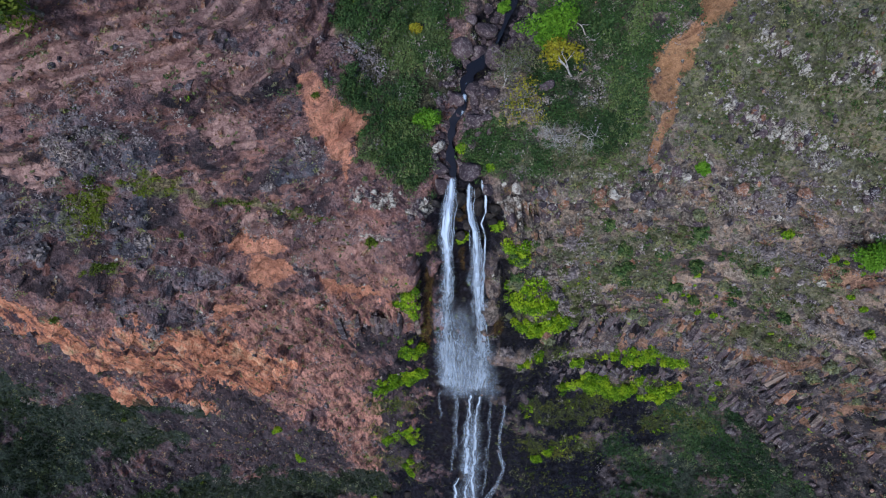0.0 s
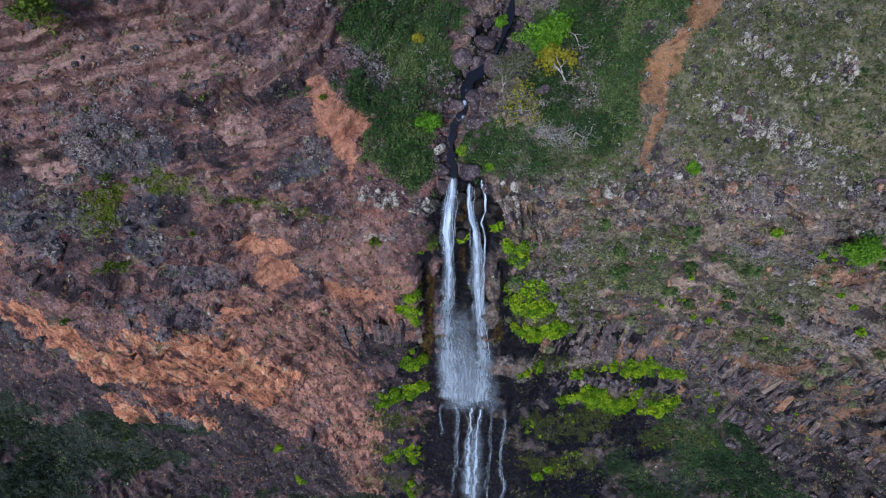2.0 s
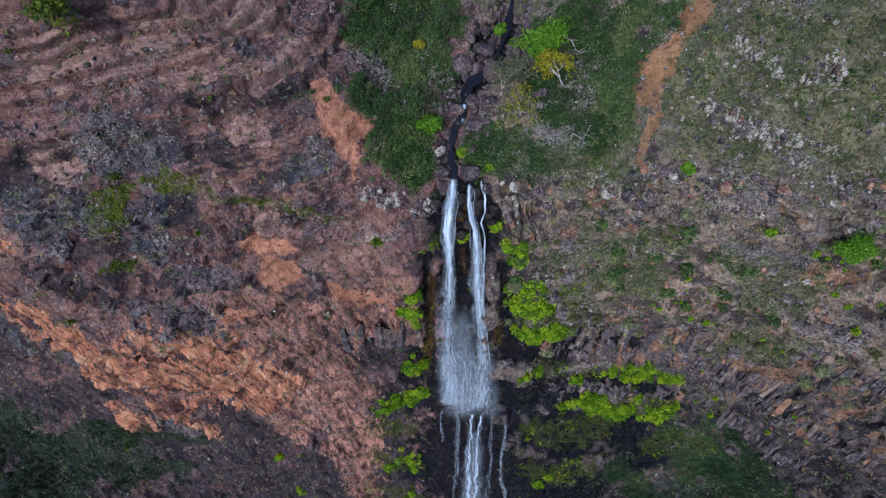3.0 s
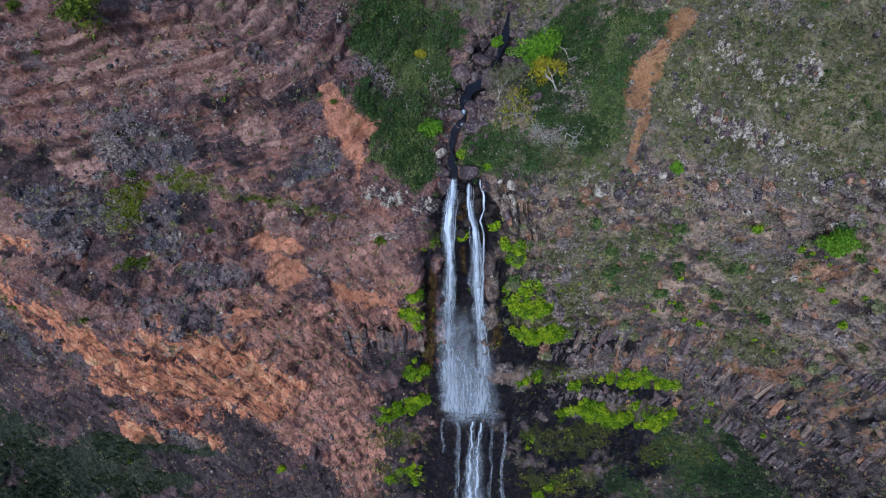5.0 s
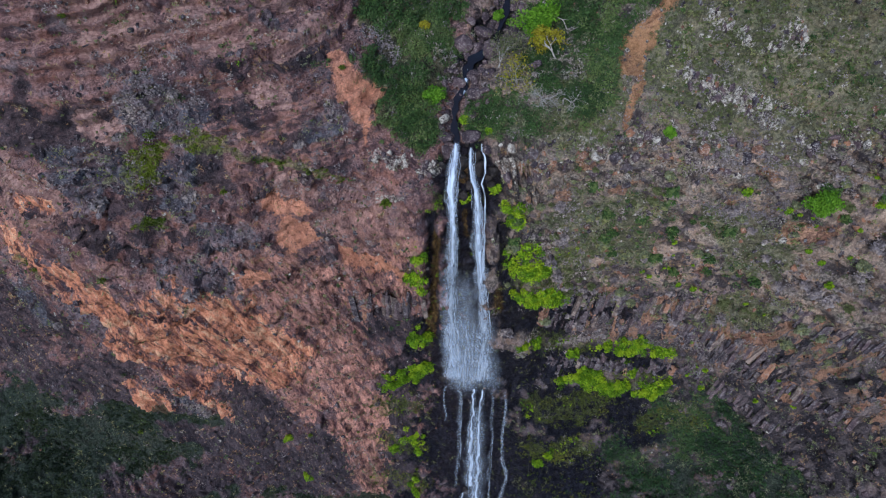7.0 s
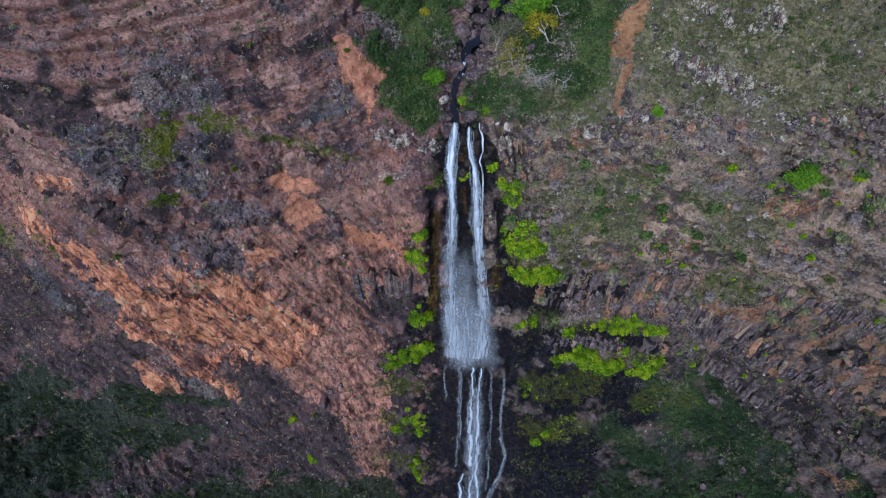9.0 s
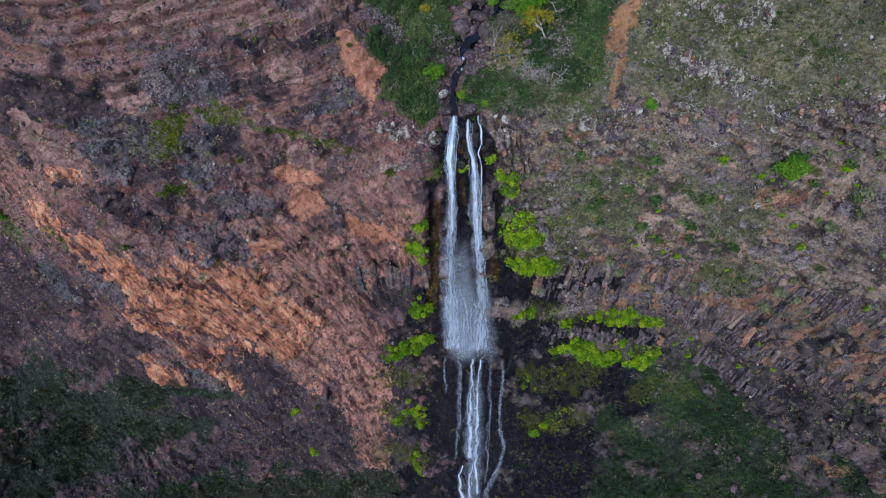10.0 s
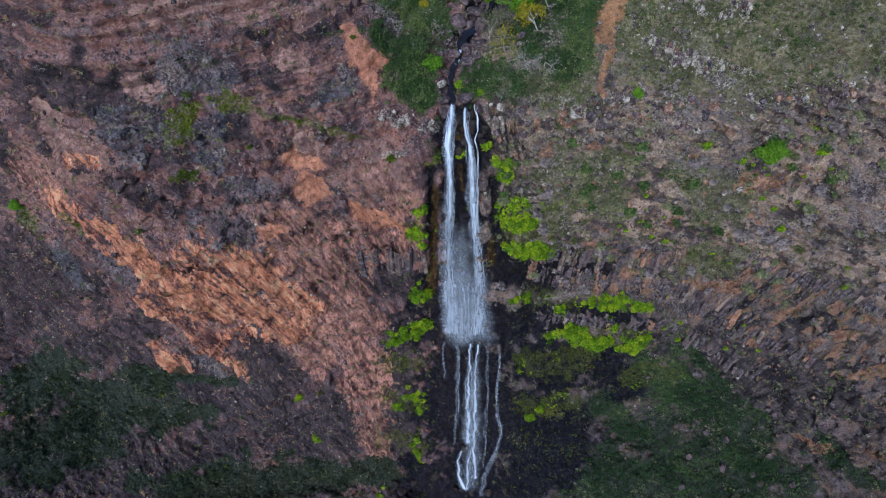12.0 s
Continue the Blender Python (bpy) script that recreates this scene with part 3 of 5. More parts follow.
THICKET = [[(-5.8, 139.9, 4.8), (-4.7, 132.1, 4.7), (-6.2, 124.9, 3.3), (-3.6, 120.2, 1.6)], [(-9.4, 133.9, 1.4), (-10.4, 137.7, 1.6)], [(20.4, 138.6, 4.2), (21.2, 132.6, 2.4), (18.7, 128.1, 2.6), (14.4, 132, 2.6), (12.8, 129.4, 1.9)], [(4.4, 122.9, 1.9), (8.1, 122.7, 1.9), (10.6, 121.8, 1.6)], [(27.7, 139, 1.1), (25.7, 136.5, 0.8)]]
OLIVE = [[(14.6, 121.1, 2.1), (19.1, 123.7, 3.4), (22.3, 126.8, 2.6)], [(28.6, 131.8, 3.5), (31.1, 125.6, 3.8), (36.8, 123.7, 3.7)], [(33.2, 135.7, 4.7), (39, 129.2, 4.4), (45.1, 125.7, 4.4)], [(42.1, 136.2, 4.3), (45.8, 119.3, 2.4)], [(18.5, 109.4, 2.8), (26.7, 107.5, 3.9), (19.4, 103.3, 2.7)], [(47.6, 94.7, 2.3), (50.9, 94.2, 2)], [(40.6, 109.8, 2.3), (49.2, 103.2, 2.2)]]
WET = [[(2.1, 118.4, 2.7), (2.9, 110, 3.2), (3.6, 101, 3.9), (4.2, 89.9, 5.8), (4.6, 76.6, 8.6), (6.3, 61.4, 10.5), (7.3, 44.2, 10), (5.8, 28.2, 13)], [(8, 108, 1.2), (9.3, 100, 1.8), (11, 92, 2.4)], [(12.1, 91.1, 3.7), (20.4, 91.9, 2.8), (30.7, 93.1, 1.8)], [(19.5, 81.7, 4.5), (32.1, 82.2, 2.2), (44.4, 79.6, 1)], [(20.4, 70.6, 6.5), (35.3, 68.4, 4.2), (42.4, 62.6, 2.5)], [(20, 58.4, 5.8), (24.2, 51.2, 4.5)], [(-8.7, 37.6, 3.2), (-4.1, 32.1, 4.2), (-12.1, 27.1, 2.8)], [(-2.5, 110, 0.8), (-2.3, 94.5, 1.2), (-3.3, 84.7, 1.5)]]
SEEP = [[(4.2, 132.2, 1.6), (5.9, 137.4, 1.6), (8.9, 141.2, 1.3)], [(0.5, 124.8, 0.5), (0.7, 121.5, 0.7)], [(29.5, 55.4, 3.5), (26, 43.3, 4), (18, 36.5, 5)], [(11, 84, 2.6), (14, 79, 2.6), (12, 71, 3)]]
MOSS = [[(-13, 71.7, 2), (-6.5, 70.2, 1.4)], [(-13.8, 62, 2.5), (-7.7, 57.9, 1.6)], [(-13.5, 48.2, 3), (-6.9, 42.8, 1.4)], [(13.8, 86.7, 1.3), (26.5, 85.6, 1.8)], [(17.7, 70.8, 2.8), (31.1, 70, 2.3)], [(18.6, 59.7, 2), (29.3, 60.5, 2)], [(43.2, 67, 2.1), (49.1, 69, 2.7)], [(34.1, 78.3, 1.6), (44, 76.4, 1.7)], [(-5.6, 101.6, 1.7), (-4.3, 105.8, 1.1)], [(-1.3, 112.9, 0.6), (-2.2, 110.9, 0.5)], [(11.1, 99.8, 2.1), (16.3, 101.8, 2.6)]]
PALE = [[(-10.1, 118.6, 0.6), (-7.5, 117.7, 1), (-5.7, 117.2, 0.7)], [(-3.3, 116.3, 0.7), (-2, 116.5, 0.7)], [(-10.1, 112.8, 0.4), (-6.5, 112.8, 0.5)], [(30.9, 128.7, 0.4), (34.3, 126.7, 0.8), (38.5, 125.3, 1), (43.4, 122, 0.7)], [(40.7, 125.3, 0.4), (43.1, 124.1, 0.5), (46.6, 122.9, 0.3)], [(34, 135.5, 0.5), (35.9, 133.7, 0.4)], [(37.5, 133, 0.5), (38.5, 131.6, 0.3)], [(39.8, 130.6, 0.3), (41.7, 131.4, 0.5), (42.4, 133, 0.7), (44.4, 130.3, 0.5)]]
PALE_RIM = [[(18, 120, 0.6), (22.5, 118.7, 0.6)], [(25.4, 121.1, 0.5), (28.3, 120.9, 0.4)], [(30.6, 122.4, 0.4), (32.5, 119.6, 0.5)], [(34.6, 121, 0.4), (39.4, 119, 0.8)], [(7.1, 117.9, 0.6), (12.9, 117.7, 0.6)], [(18.7, 131.3, 0.6)], [(15.9, 128.9, 0.5)], [(34.4, 126.3, 0.2), (35.3, 125, 0.3)]]
GREY = [[(-35.2, 119.1, 1.1), (-37.1, 114.3, 2.3), (-35.9, 111.1, 1.2)], [(-40.7, 101.9, 2.5), (-34.3, 101.8, 2.5)], [(-49, 116.2, 2.3), (-45.4, 115.4, 1.8)], [(-33.3, 107.7, 2.5), (-29.6, 106.9, 1.8)], [(-38.2, 123.9, 2.4), (-33.2, 123.8, 1.8)], [(-49.3, 114.8, 2.3), (-44.4, 115.5, 2.8)], [(-23.1, 135.2, 0.8), (-22.2, 133.8, 0.8)], [(-15.5, 122.5, 1.7), (-18, 121.8, 1.3)], [(-37.5, 134.4, 0.3)], [(-5.6, 129.8, 1)], [(-77.2, 92.6, 2.3), (-77.8, 98.7, 1.9)], [(-54.9, 70.1, 2.5)], [(-61, 95.4, 3.9)]]
LIME_TUFTS = [[(-41.1, 116.2, 1.6), (-38.7, 118.2, 1), (-36.8, 119.5, 0.6)], [(-42.9, 109.4, 1), (-40.2, 110.2, 0.7)], [(-33.5, 120.7, 0.8), (-29.9, 119.9, 1)], [(-85.3, 106.4, 1.8), (-82.3, 102.8, 2.1)], [(-33.5, 119.7, 0.8), (-29.7, 120, 0.8)], [(-35.6, 120.4, 0.5), (-15.2, 116.1, 0.4)], [(-44.5, 115.4, 0.7)], [(-63.2, 102.8, 0.9), (-66.4, 104.9, 0.9)]]


def lofted(x, p):
    """The bulge of the smooth cliff at x and height station p."""
    keys = sorted(SECTIONS)
    table = np.array([SECTIONS[k] for k in keys])

    def bend(knots, values, at):
        knots = np.asarray(knots, float)
        slope = np.gradient(values, knots, axis=0)
        at = np.clip(at, knots[0], knots[-1])
        i = np.clip(np.searchsorted(knots, at) - 1, 0, len(knots) - 2)
        h = knots[i + 1] - knots[i]
        f = (at - knots[i]) / h
        return i, h, f, slope

    i, h, f, slope = bend(keys, table, x)
    h, f = h[:, None], f[:, None]
    rows = (2 * f**3 - 3 * f**2 + 1) * table[i] + (f**3 - 2 * f**2 + f) * h * slope[i] + (3 * f**2 - 2 * f**3) * table[i + 1] + (f**3 - f**2) * h * slope[i + 1]
    knots = np.asarray(STATIONS, float)
    steep = np.gradient(rows, knots, axis=1)
    at = np.clip(p, knots[0], knots[-1])
    j = np.clip(np.searchsorted(knots, at) - 1, 0, len(knots) - 2)
    h, n = knots[j + 1] - knots[j], np.arange(len(x))
    f = (at - knots[j]) / h
    q = (2 * f**3 - 3 * f**2 + 1) * rows[n, j] + (f**3 - 2 * f**2 + f) * h * steep[n, j] + (3 * f**2 - 2 * f**3) * rows[n, j + 1] + (f**3 - f**2) * h * steep[n, j + 1]
    q = q + np.where(p < knots[0], (knots[0] - p) * 0.93, 0)      # the valley floor runs out nearly level
    q = q - np.where(p > knots[-1], (p - knots[-1]) * 0.45, 0)    # the hill climbs on behind
    return q


def zone_mask(strokes, x, p, wobble):
    """How far each place lies inside the strokes: 1 along their middle, fading out raggedly at their sides."""
    best = np.full_like(x, 9.0)
    for stroke in strokes:
        ends = stroke if len(stroke) > 1 else stroke * 2
        for (x0, p0, r0), (x1, p1, r1) in zip(ends[:-1], ends[1:]):
            run = max((x1 - x0) ** 2 + (p1 - p0) ** 2, 1e-6)
            f = np.clip(((x - x0) * (x1 - x0) + (p - p0) * (p1 - p0)) / run, 0, 1)
            best = np.minimum(best, np.hypot(x - x0 - f * (x1 - x0), p - p0 - f * (p1 - p0)) / (r0 + f * (r1 - r0)))
    return 1 - smooth(best + wobble * 0.75, 0.5, 2.0)


def stretched(low, high, step, far, growth=1.22):
    mids = list(np.arange(low, high, step))
    out, d = [], step
    edge = mids[-1]
    while edge < far[1]:
        d *= growth
        edge += d
        out.append(edge)
    back, d, edge = [], step, low
    while edge > far[0]:
        d *= growth
        edge -= d
        back.append(edge)
    return np.array(back[::-1] + mids + out)


GX, GP = stretched(-112, 84, 0.27, (-1800, 1800)), stretched(22, 152, 0.23, (-1600, 1500))
px, pp = (g.ravel() for g in np.meshgrid(GX, GP, indexing="ij"))
pq = lofted(px, pp)
HALF = 2**0.5
cliff = np.stack([px, (pp - pq) / HALF, (pp + pq) / HALF], 1)
shape = (len(GX), len(GP))


def normals_of(points):
    g = points.reshape(*shape, 3)
    n = np.cross(np.gradient(g, axis=0), np.gradient(g, axis=1)).reshape(-1, 3)
    return n / np.maximum(np.linalg.norm(n, axis=1, keepdims=True), 1e-9)


cx_, cy_, cz_ = cliff.T
wobble = cloudy(cx_, cy_, cz_, 0.16, 4, 3) + 0.6 * cloudy(cx_, cy_, cz_, 0.55, 3, 4)
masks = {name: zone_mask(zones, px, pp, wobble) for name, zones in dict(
    soil=RED_EARTH + EARTH_STREAKS + RED_WASH, stain=STAIN, terra=TERRACOTTA, scar=SCAR, green=THICKET, dark=GRASS + GRASS_EAST, olive=OLIVE, wet=WET + SEEP, pale=PALE + PALE_RIM, grey=GREY, moss=MOSS, flow=DARK_ROCK_AND_SHADE + DARK_LEDGES + FOOT_ROCK_SHADE, rust=RUST, lime=LIME_TUFTS).items()}
away = 1 - smooth(np.maximum(np.abs(px + 7) - 105, 0) + np.maximum(np.abs(pp - 87) - 66, 0), 0, 60)
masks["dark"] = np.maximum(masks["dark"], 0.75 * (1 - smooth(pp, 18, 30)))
masks["olive"] = np.maximum(masks["olive"], 0.8 * smooth(pp, 140, 150))
masks["olive"] = np.maximum(masks["olive"], 0.8 * smooth(px, 40, 48) * smooth(pp, 118, 123))

# Lava beds step the face, joints rib it, and broken rock roughens it; soil and scrub lie smoother.
sag = np.where(cx_ < 0, 7.2 - 0.0045 * (np.clip(cx_, -75, 0) + 40) ** 2, 0.06 * cx_)
bed = cz_ + sag + 1.8 * cloudy(cx_, cy_, cz_, 0.03, 3, 11) + 0.9 * cloudy(cx_, cy_, cz_, 0.13, 3, 12)
tread = (bed / 5.2) % 1.0
step = smooth(tread, 0.0, 0.8) - smooth(tread, 0.86, 1.0)
tread2 = (bed / 1.9 + 0.3) % 1.0
step2 = smooth(tread2, 0.0, 0.75) - smooth(tread2, 0.85, 1.0)
crag = cloudy(cx_, cy_, cz_ * 0.8, 0.11, 6, 23, True)
rough = cloudy(cx_, cy_, cz_, 0.42, 5, 31, True)
ribs = cloudy(cx_ + 0.25 * cz_, cy_ * 0.5, cz_ * 0.12, 0.5, 4, 41, True)
patchy = smooth(cloudy(cx_, cy_, cz_, 0.07, 4, 51), -0.45, 0.6)
upper = smooth(pp, 108, 116)
calm = np.clip(0.75 * masks["soil"] * (0.25 + 0.75 * upper) + 0.5 * masks["terra"] + 0.6 * masks["green"] + 0.55 * masks["olive"] + 0.5 * masks["dark"], 0, 0.85)
face = smooth(-normals_of(cliff)[:, 1], 0.55, 0.9)
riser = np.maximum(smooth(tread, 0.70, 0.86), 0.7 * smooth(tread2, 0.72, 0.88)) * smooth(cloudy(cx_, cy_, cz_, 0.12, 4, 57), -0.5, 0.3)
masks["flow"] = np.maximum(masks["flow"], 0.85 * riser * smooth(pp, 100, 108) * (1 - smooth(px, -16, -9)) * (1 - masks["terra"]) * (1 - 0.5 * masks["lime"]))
slant = np.where(px < 0, 0.55, -0.30) * face * (1 - 0.8 * smooth(px, 8, 14) * smooth(pp, 92, 98))
big_blocks = blocks(cx_ + slant * cz_, cy_, bed, (2.6, 2.6, 3.4), 1)
small_blocks = blocks(cx_ + slant * cz_, cy_, bed, (0.95, 0.95, 1.5), 2)
ledgy = smooth(pp, 112, 122) * (px < 0)
relief = (0.95 * (step - 0.4) + (0.45 + 0.15 * ledgy) * (step2 - 0.4)) * (0.12 + 0.88 * np.maximum(patchy, 0.75 * ledgy)) * (1 + 0.4 * ledgy) * (1 - 0.8 * calm * (1 - ledgy))
soft_east = 1 - 0.55 * smooth(px, 8, 14) * smooth(pp, 84, 92)
relief += 0.8 * soft_east * crag * (1 - 0.75 * calm) * (1 - 0.5 * ledgy) + 0.25 * rough * (1 - 0.5 * calm) + 0.55 * ribs * soft_east**2 * face * (1 - calm) * (0.3 + 0.7 * (1 - patchy))
relief += (0.70 * big_blocks + 0.40 * small_blocks) * (1 - calm) * (0.55 + 0.6 * patchy) * soft_east * (1 - 0.45 * ledgy)
turned = smooth(-px, 18, 40)
flute = (1 - turned) * cloudy(cx_ + 0.18 * cz_, cy_ * 0.4, cz_ * 0.08, 0.42, 4, 45, True) + turned * cloudy(cx_ + 0.62 * cz_, cy_ * 0.4, cz_ * 0.07, 0.36, 4, 46, True)
relief += flute * (px < -4) * (1 - smooth(pp, 102, 110)) * (0.45 + 1.25 * masks["scar"] + 0.55 * masks["soil"]) * (1 - 0.7 * masks["dark"])
spillway = masks["wet"] * (np.abs(px - 4) < 14)
relief = relief * (1 - 0.55 * spillway) - 1.3 * spillway
wall_line = np.interp(px, [14, 44, 54, 76], [93.5, 91.5, 87.0, 78.0])
ribbed = np.exp(-(((pp - wall_line) / np.interp(px, [14, 44, 60], [5.0, 5.5, 8.0])) ** 4)) * smooth(px, 13, 18) * (1 - 0.6 * masks["moss"]) * smooth(cloudy(cx_, cy_, cz_, 0.14, 3, 97), -0.75, -0.1)
tilt = np.interp(px, [15, 44, 52], [0.08, 0.15, 0.42])
relief = relief * (1 - 0.5 * ribbed) + ribbed * (0.75 * blocks(cx_ - tilt * cz_, cy_, bed, (1.15, 1.15, 7.0), 5) + 0.35 * blocks(cx_ - tilt * cz_, cy_, bed, (0.6, 0.6, 3.0), 6))
masks["ribbed"] = ribbed
relief += 0.35 * masks["pale"] * small_blocks
rim_band = np.exp(-(((pp - 115.5 - 0.02 * px) / 4.0) ** 2)) * smooth(px, 6, 10)
relief += rim_band * (1.2 * (step2 - 0.4) + 0.6 * big_blocks + 0.3 * small_blocks)
channel = np.full_like(px, 9.0)
for (x0, p0), (x1, p1) in zip(STREAM_LINE[:-1], STREAM_LINE[1:]):
    f = np.clip(((px - x0) * (x1 - x0) + (pp - p0) * (p1 - p0)) / ((x1 - x0) ** 2 + (p1 - p0) ** 2), 0, 1)
    channel = np.minimum(channel, np.hypot(px - x0 - f * (x1 - x0), pp - p0 - f * (p1 - p0)))
bedded = 1 - smooth(channel, 0.9, 2.6)
relief = relief * (1 - bedded) - 1.5 * bedded
relief *= away
cliff = cliff + normals_of(cliff) * relief[:, None]
cliff_normal = normals_of(cliff)
masks["flat"] = smooth(cliff_normal[:, 2], 0.20, 0.72)
grid = np.arange(len(px)).reshape(shape)
faces = np.stack([grid[:-1, :-1], grid[1:, :-1], grid[1:, 1:], grid[:-1, 1:]], -1).reshape(-1, 4)
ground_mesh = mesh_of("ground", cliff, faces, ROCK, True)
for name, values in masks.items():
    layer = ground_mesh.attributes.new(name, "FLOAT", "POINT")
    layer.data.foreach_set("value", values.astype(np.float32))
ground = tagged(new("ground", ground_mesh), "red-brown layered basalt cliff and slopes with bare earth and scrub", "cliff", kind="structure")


def spot(x, p, lift=0.0):
    """A point on the cliff and the way out of it."""
    i = np.clip(np.searchsorted(GX, x), 1, len(GX) - 1) * len(GP) + np.clip(np.searchsorted(GP, p), 1, len(GP) - 1)
    return Vector(cliff[i]) + Vector(cliff_normal[i]) * lift, Vector(cliff_normal[i])


def bare(x, p, out=0.0):
    """Points on the smooth cliff, moved out towards the valley."""
    x, p = np.atleast_1d(np.asarray(x, float)), np.atleast_1d(np.asarray(p, float))
    q = lofted(x, p)
    return np.stack([x, (p - q) / HALF - out * 0.88, (p + q) / HALF + out * 0.47], 1)


# ---- water ----
def ribbon(name, line, mat, parent, out=0.7, columns=9, bulge=0.35, wander=0.12, pitch=0.22, seed=1, label="", fade=(0.6, 2.5)):
    """A sheet of falling water along rows of (x, height station, width), rounded across and rippled."""
    line = np.array(line, float)
    far = np.concatenate([[0], np.cumsum(np.hypot(np.diff(line[:, 0]), np.diff(line[:, 1]) * 1.4))])
    at = np.arange(0, far[-1], pitch)
    x, p, w = (np.interp(at, far, line[:, i]) for i in range(3))
    mid = bare(x, p, out)
    mid[:, 0] += wander * cloudy(at, at * 0, at * 0 + seed, 0.35, 3, seed)
    u = np.linspace(-1, 1, columns)
    ripple = cloudy(np.add.outer(at * 0.5, u * 0), np.add.outer(at * 0, u * 2.2), np.add.outer(at * 0, u * 0 + seed), 1.0, 3, seed + 5)
    ragged = 1 + 0.22 * cloudy(at, at * 0, at * 0 + 9 + seed, 0.55, 4, seed)
    pts = np.repeat(mid[:, None, :], columns, 1)
    pts[:, :, 0] += u * (w * ragged)[:, None]
    pts[:, :, 1] -= (1 - u**2) * bulge * np.minimum(w, 1.5)[:, None] + 0.16 * ripple
    g = np.arange(len(at) * columns).reshape(len(at), columns)
    quads = np.stack([g[:-1, :-1], g[:-1, 1:], g[1:, 1:], g[1:, :-1]], -1).reshape(-1, 4)
    me = mesh_of(name, pts.reshape(-1, 3), quads, mat, True)
    ends = smooth(at, 0, fade[0]) * smooth(at[-1] - at, 0, fade[1])
    edge = me.attributes.new("edge", "FLOAT", "POINT")
    edge.data.foreach_set("value", ((1 - np.abs(u) ** 1.6)[None, :] * ends[:, None]).ravel().astype(np.float32))
    flow = np.stack([np.repeat((u[None, :] * w[:, None] + seed * 7.3)[:, :, None], 1, 2)[:, :, 0], np.repeat(at[:, None], columns, 1)], -1).reshape(-1, 2)
    uv = me.uv_layers.new(name="flow")
    uv.data.foreach_set("uv", flow[quads.ravel()].astype(np.float32).ravel())
    return part(name, me, parent, label)

def bundle(name, line, parent, count, seed, size=0.11, out=1.0):
    """Threads of water that braid along a line, each with its own start, end and side."""
    rnd = random.Random(seed)
    line = np.array(line, float)
    for n in range(count):
        f = np.linspace(rnd.uniform(0, 0.4), rnd.uniform(0.55, 1.0), 9) * (len(line) - 1)
        x, p, w = (np.interp(f, np.arange(len(line)), line[:, i]) for i in range(3))
        side, thick = rnd.uniform(-1.2, 1.2), size * rnd.uniform(0.6, 1.5)
        rows = [(a + (side + rnd.gauss(0, 0.22)) * c, b, thick) for a, b, c in zip(x, p, w)]
        ribbon(name, rows, THIN_WATER, parent, out + rnd.uniform(-0.1, 0.5), 5, 0.2, 0.15, 0.3, seed * 31 + n)


fall = tagged(new("waterfall"), "twin white waterfall plunging over dark wet basalt", "waterfall")
LEFT_JET = [(1.1, 120.6, 0.22), (1.0, 118.8, 0.4), (0.6, 116.4, 0.6), (0.3, 114.2, 0.65), (0.55, 110.8, 0.6), (0.65, 106.6, 0.7), (0.6, 103.0, 0.8), (0.5, 97.9, 0.8), (0.6, 92.2, 0.9), (0.9, 84.7, 1.3), (1.3, 77.4, 1.7)]
RIGHT_JET = [(3.2, 119.8, 0.18), (3.0, 117.8, 0.25), (3.3, 115.6, 0.35), (3.9, 113.5, 0.4), (4.2, 110.1, 0.55), (4.3, 106.6, 0.75), (4.8, 102.9, 0.75), (5.3, 98.9, 0.75), (5.9, 94.6, 0.75), (6.4, 89.9, 0.9), (6.6, 82.2, 1.3), (6.5, 77.3, 1.5)]
SIDE_JET = [(4.4, 120.2, 0.15), (5.1, 117.5, 0.24), (5.2, 116.0, 0.22), (4.6, 114.7, 0.22), (5.2, 112.7, 0.22), (5.3, 109.2, 0.3), (5.3, 104.8, 0.35), (5.6, 99.0, 0.35)]
CURTAIN = [(2.4, 110.0, 2.2), (2.7, 97.0, 3.4), (3.4, 90.0, 4.4), (3.7, 83.5, 5.2), (3.9, 74.0, 5.6)]
for seed, jet in ((2, LEFT_JET), (6, RIGHT_JET)):
    ribbon("plunge", [(x, p, w * 1.9) for x, p, w in jet], SHEET, fall, 1.0, 17, 0.3, seed=seed)
    ribbon("plunge", [(x, p, w * 1.1) for x, p, w in jet[:-2]], WHITE_WATER, fall, 1.3, 13, 0.3, fade=(0.6, 22.0), seed=40 + seed)
    bundle("thread", jet, fall, 6, seed + 1, 0.09)
ribbon("plunge", SIDE_JET, WHITE_WATER, fall, 0.9, 9, 0.2, seed=7)
ribbon("plunge", CURTAIN, CURTAIN_WATER, fall, 1.15, 33, 0.4, 0.05, fade=(42.0, 9.0), seed=66)
bundle("thread", [(x, p, w * 0.6) for x, p, w in CURTAIN[1:]], fall, 12, 9, 0.12)
for n, (x, top, low, end) in enumerate([(0.2, 119.2, -0.1, 111.0), (1.5, 119.0, 1.1, 112.0), (3.6, 119.2, 3.6, 113.0), (2.8, 119.2, 3.4, 110.0)]):
    ribbon("thread", [(x, top, 0.10), (0.6 * x + 0.4 * low + 0.2 * math.sin(3 * n), 0.6 * top + 0.4 * end, 0.14), (low, end, 0.16)], THIN_WATER, fall, 0.9, 7, 0.2, 0.25, seed=70 + n)
ribbon("veil", [(-0.2, 109.0, 0.6), (-0.4, 103.0, 1.5), (-0.2, 94.0, 1.8), (0.4, 84.0, 2.2), (1.0, 75.5, 2.6)], MIST, fall, 0.8, bulge=0.6, fade=(12.0, 7.0), seed=4, label="thin drifting spray")
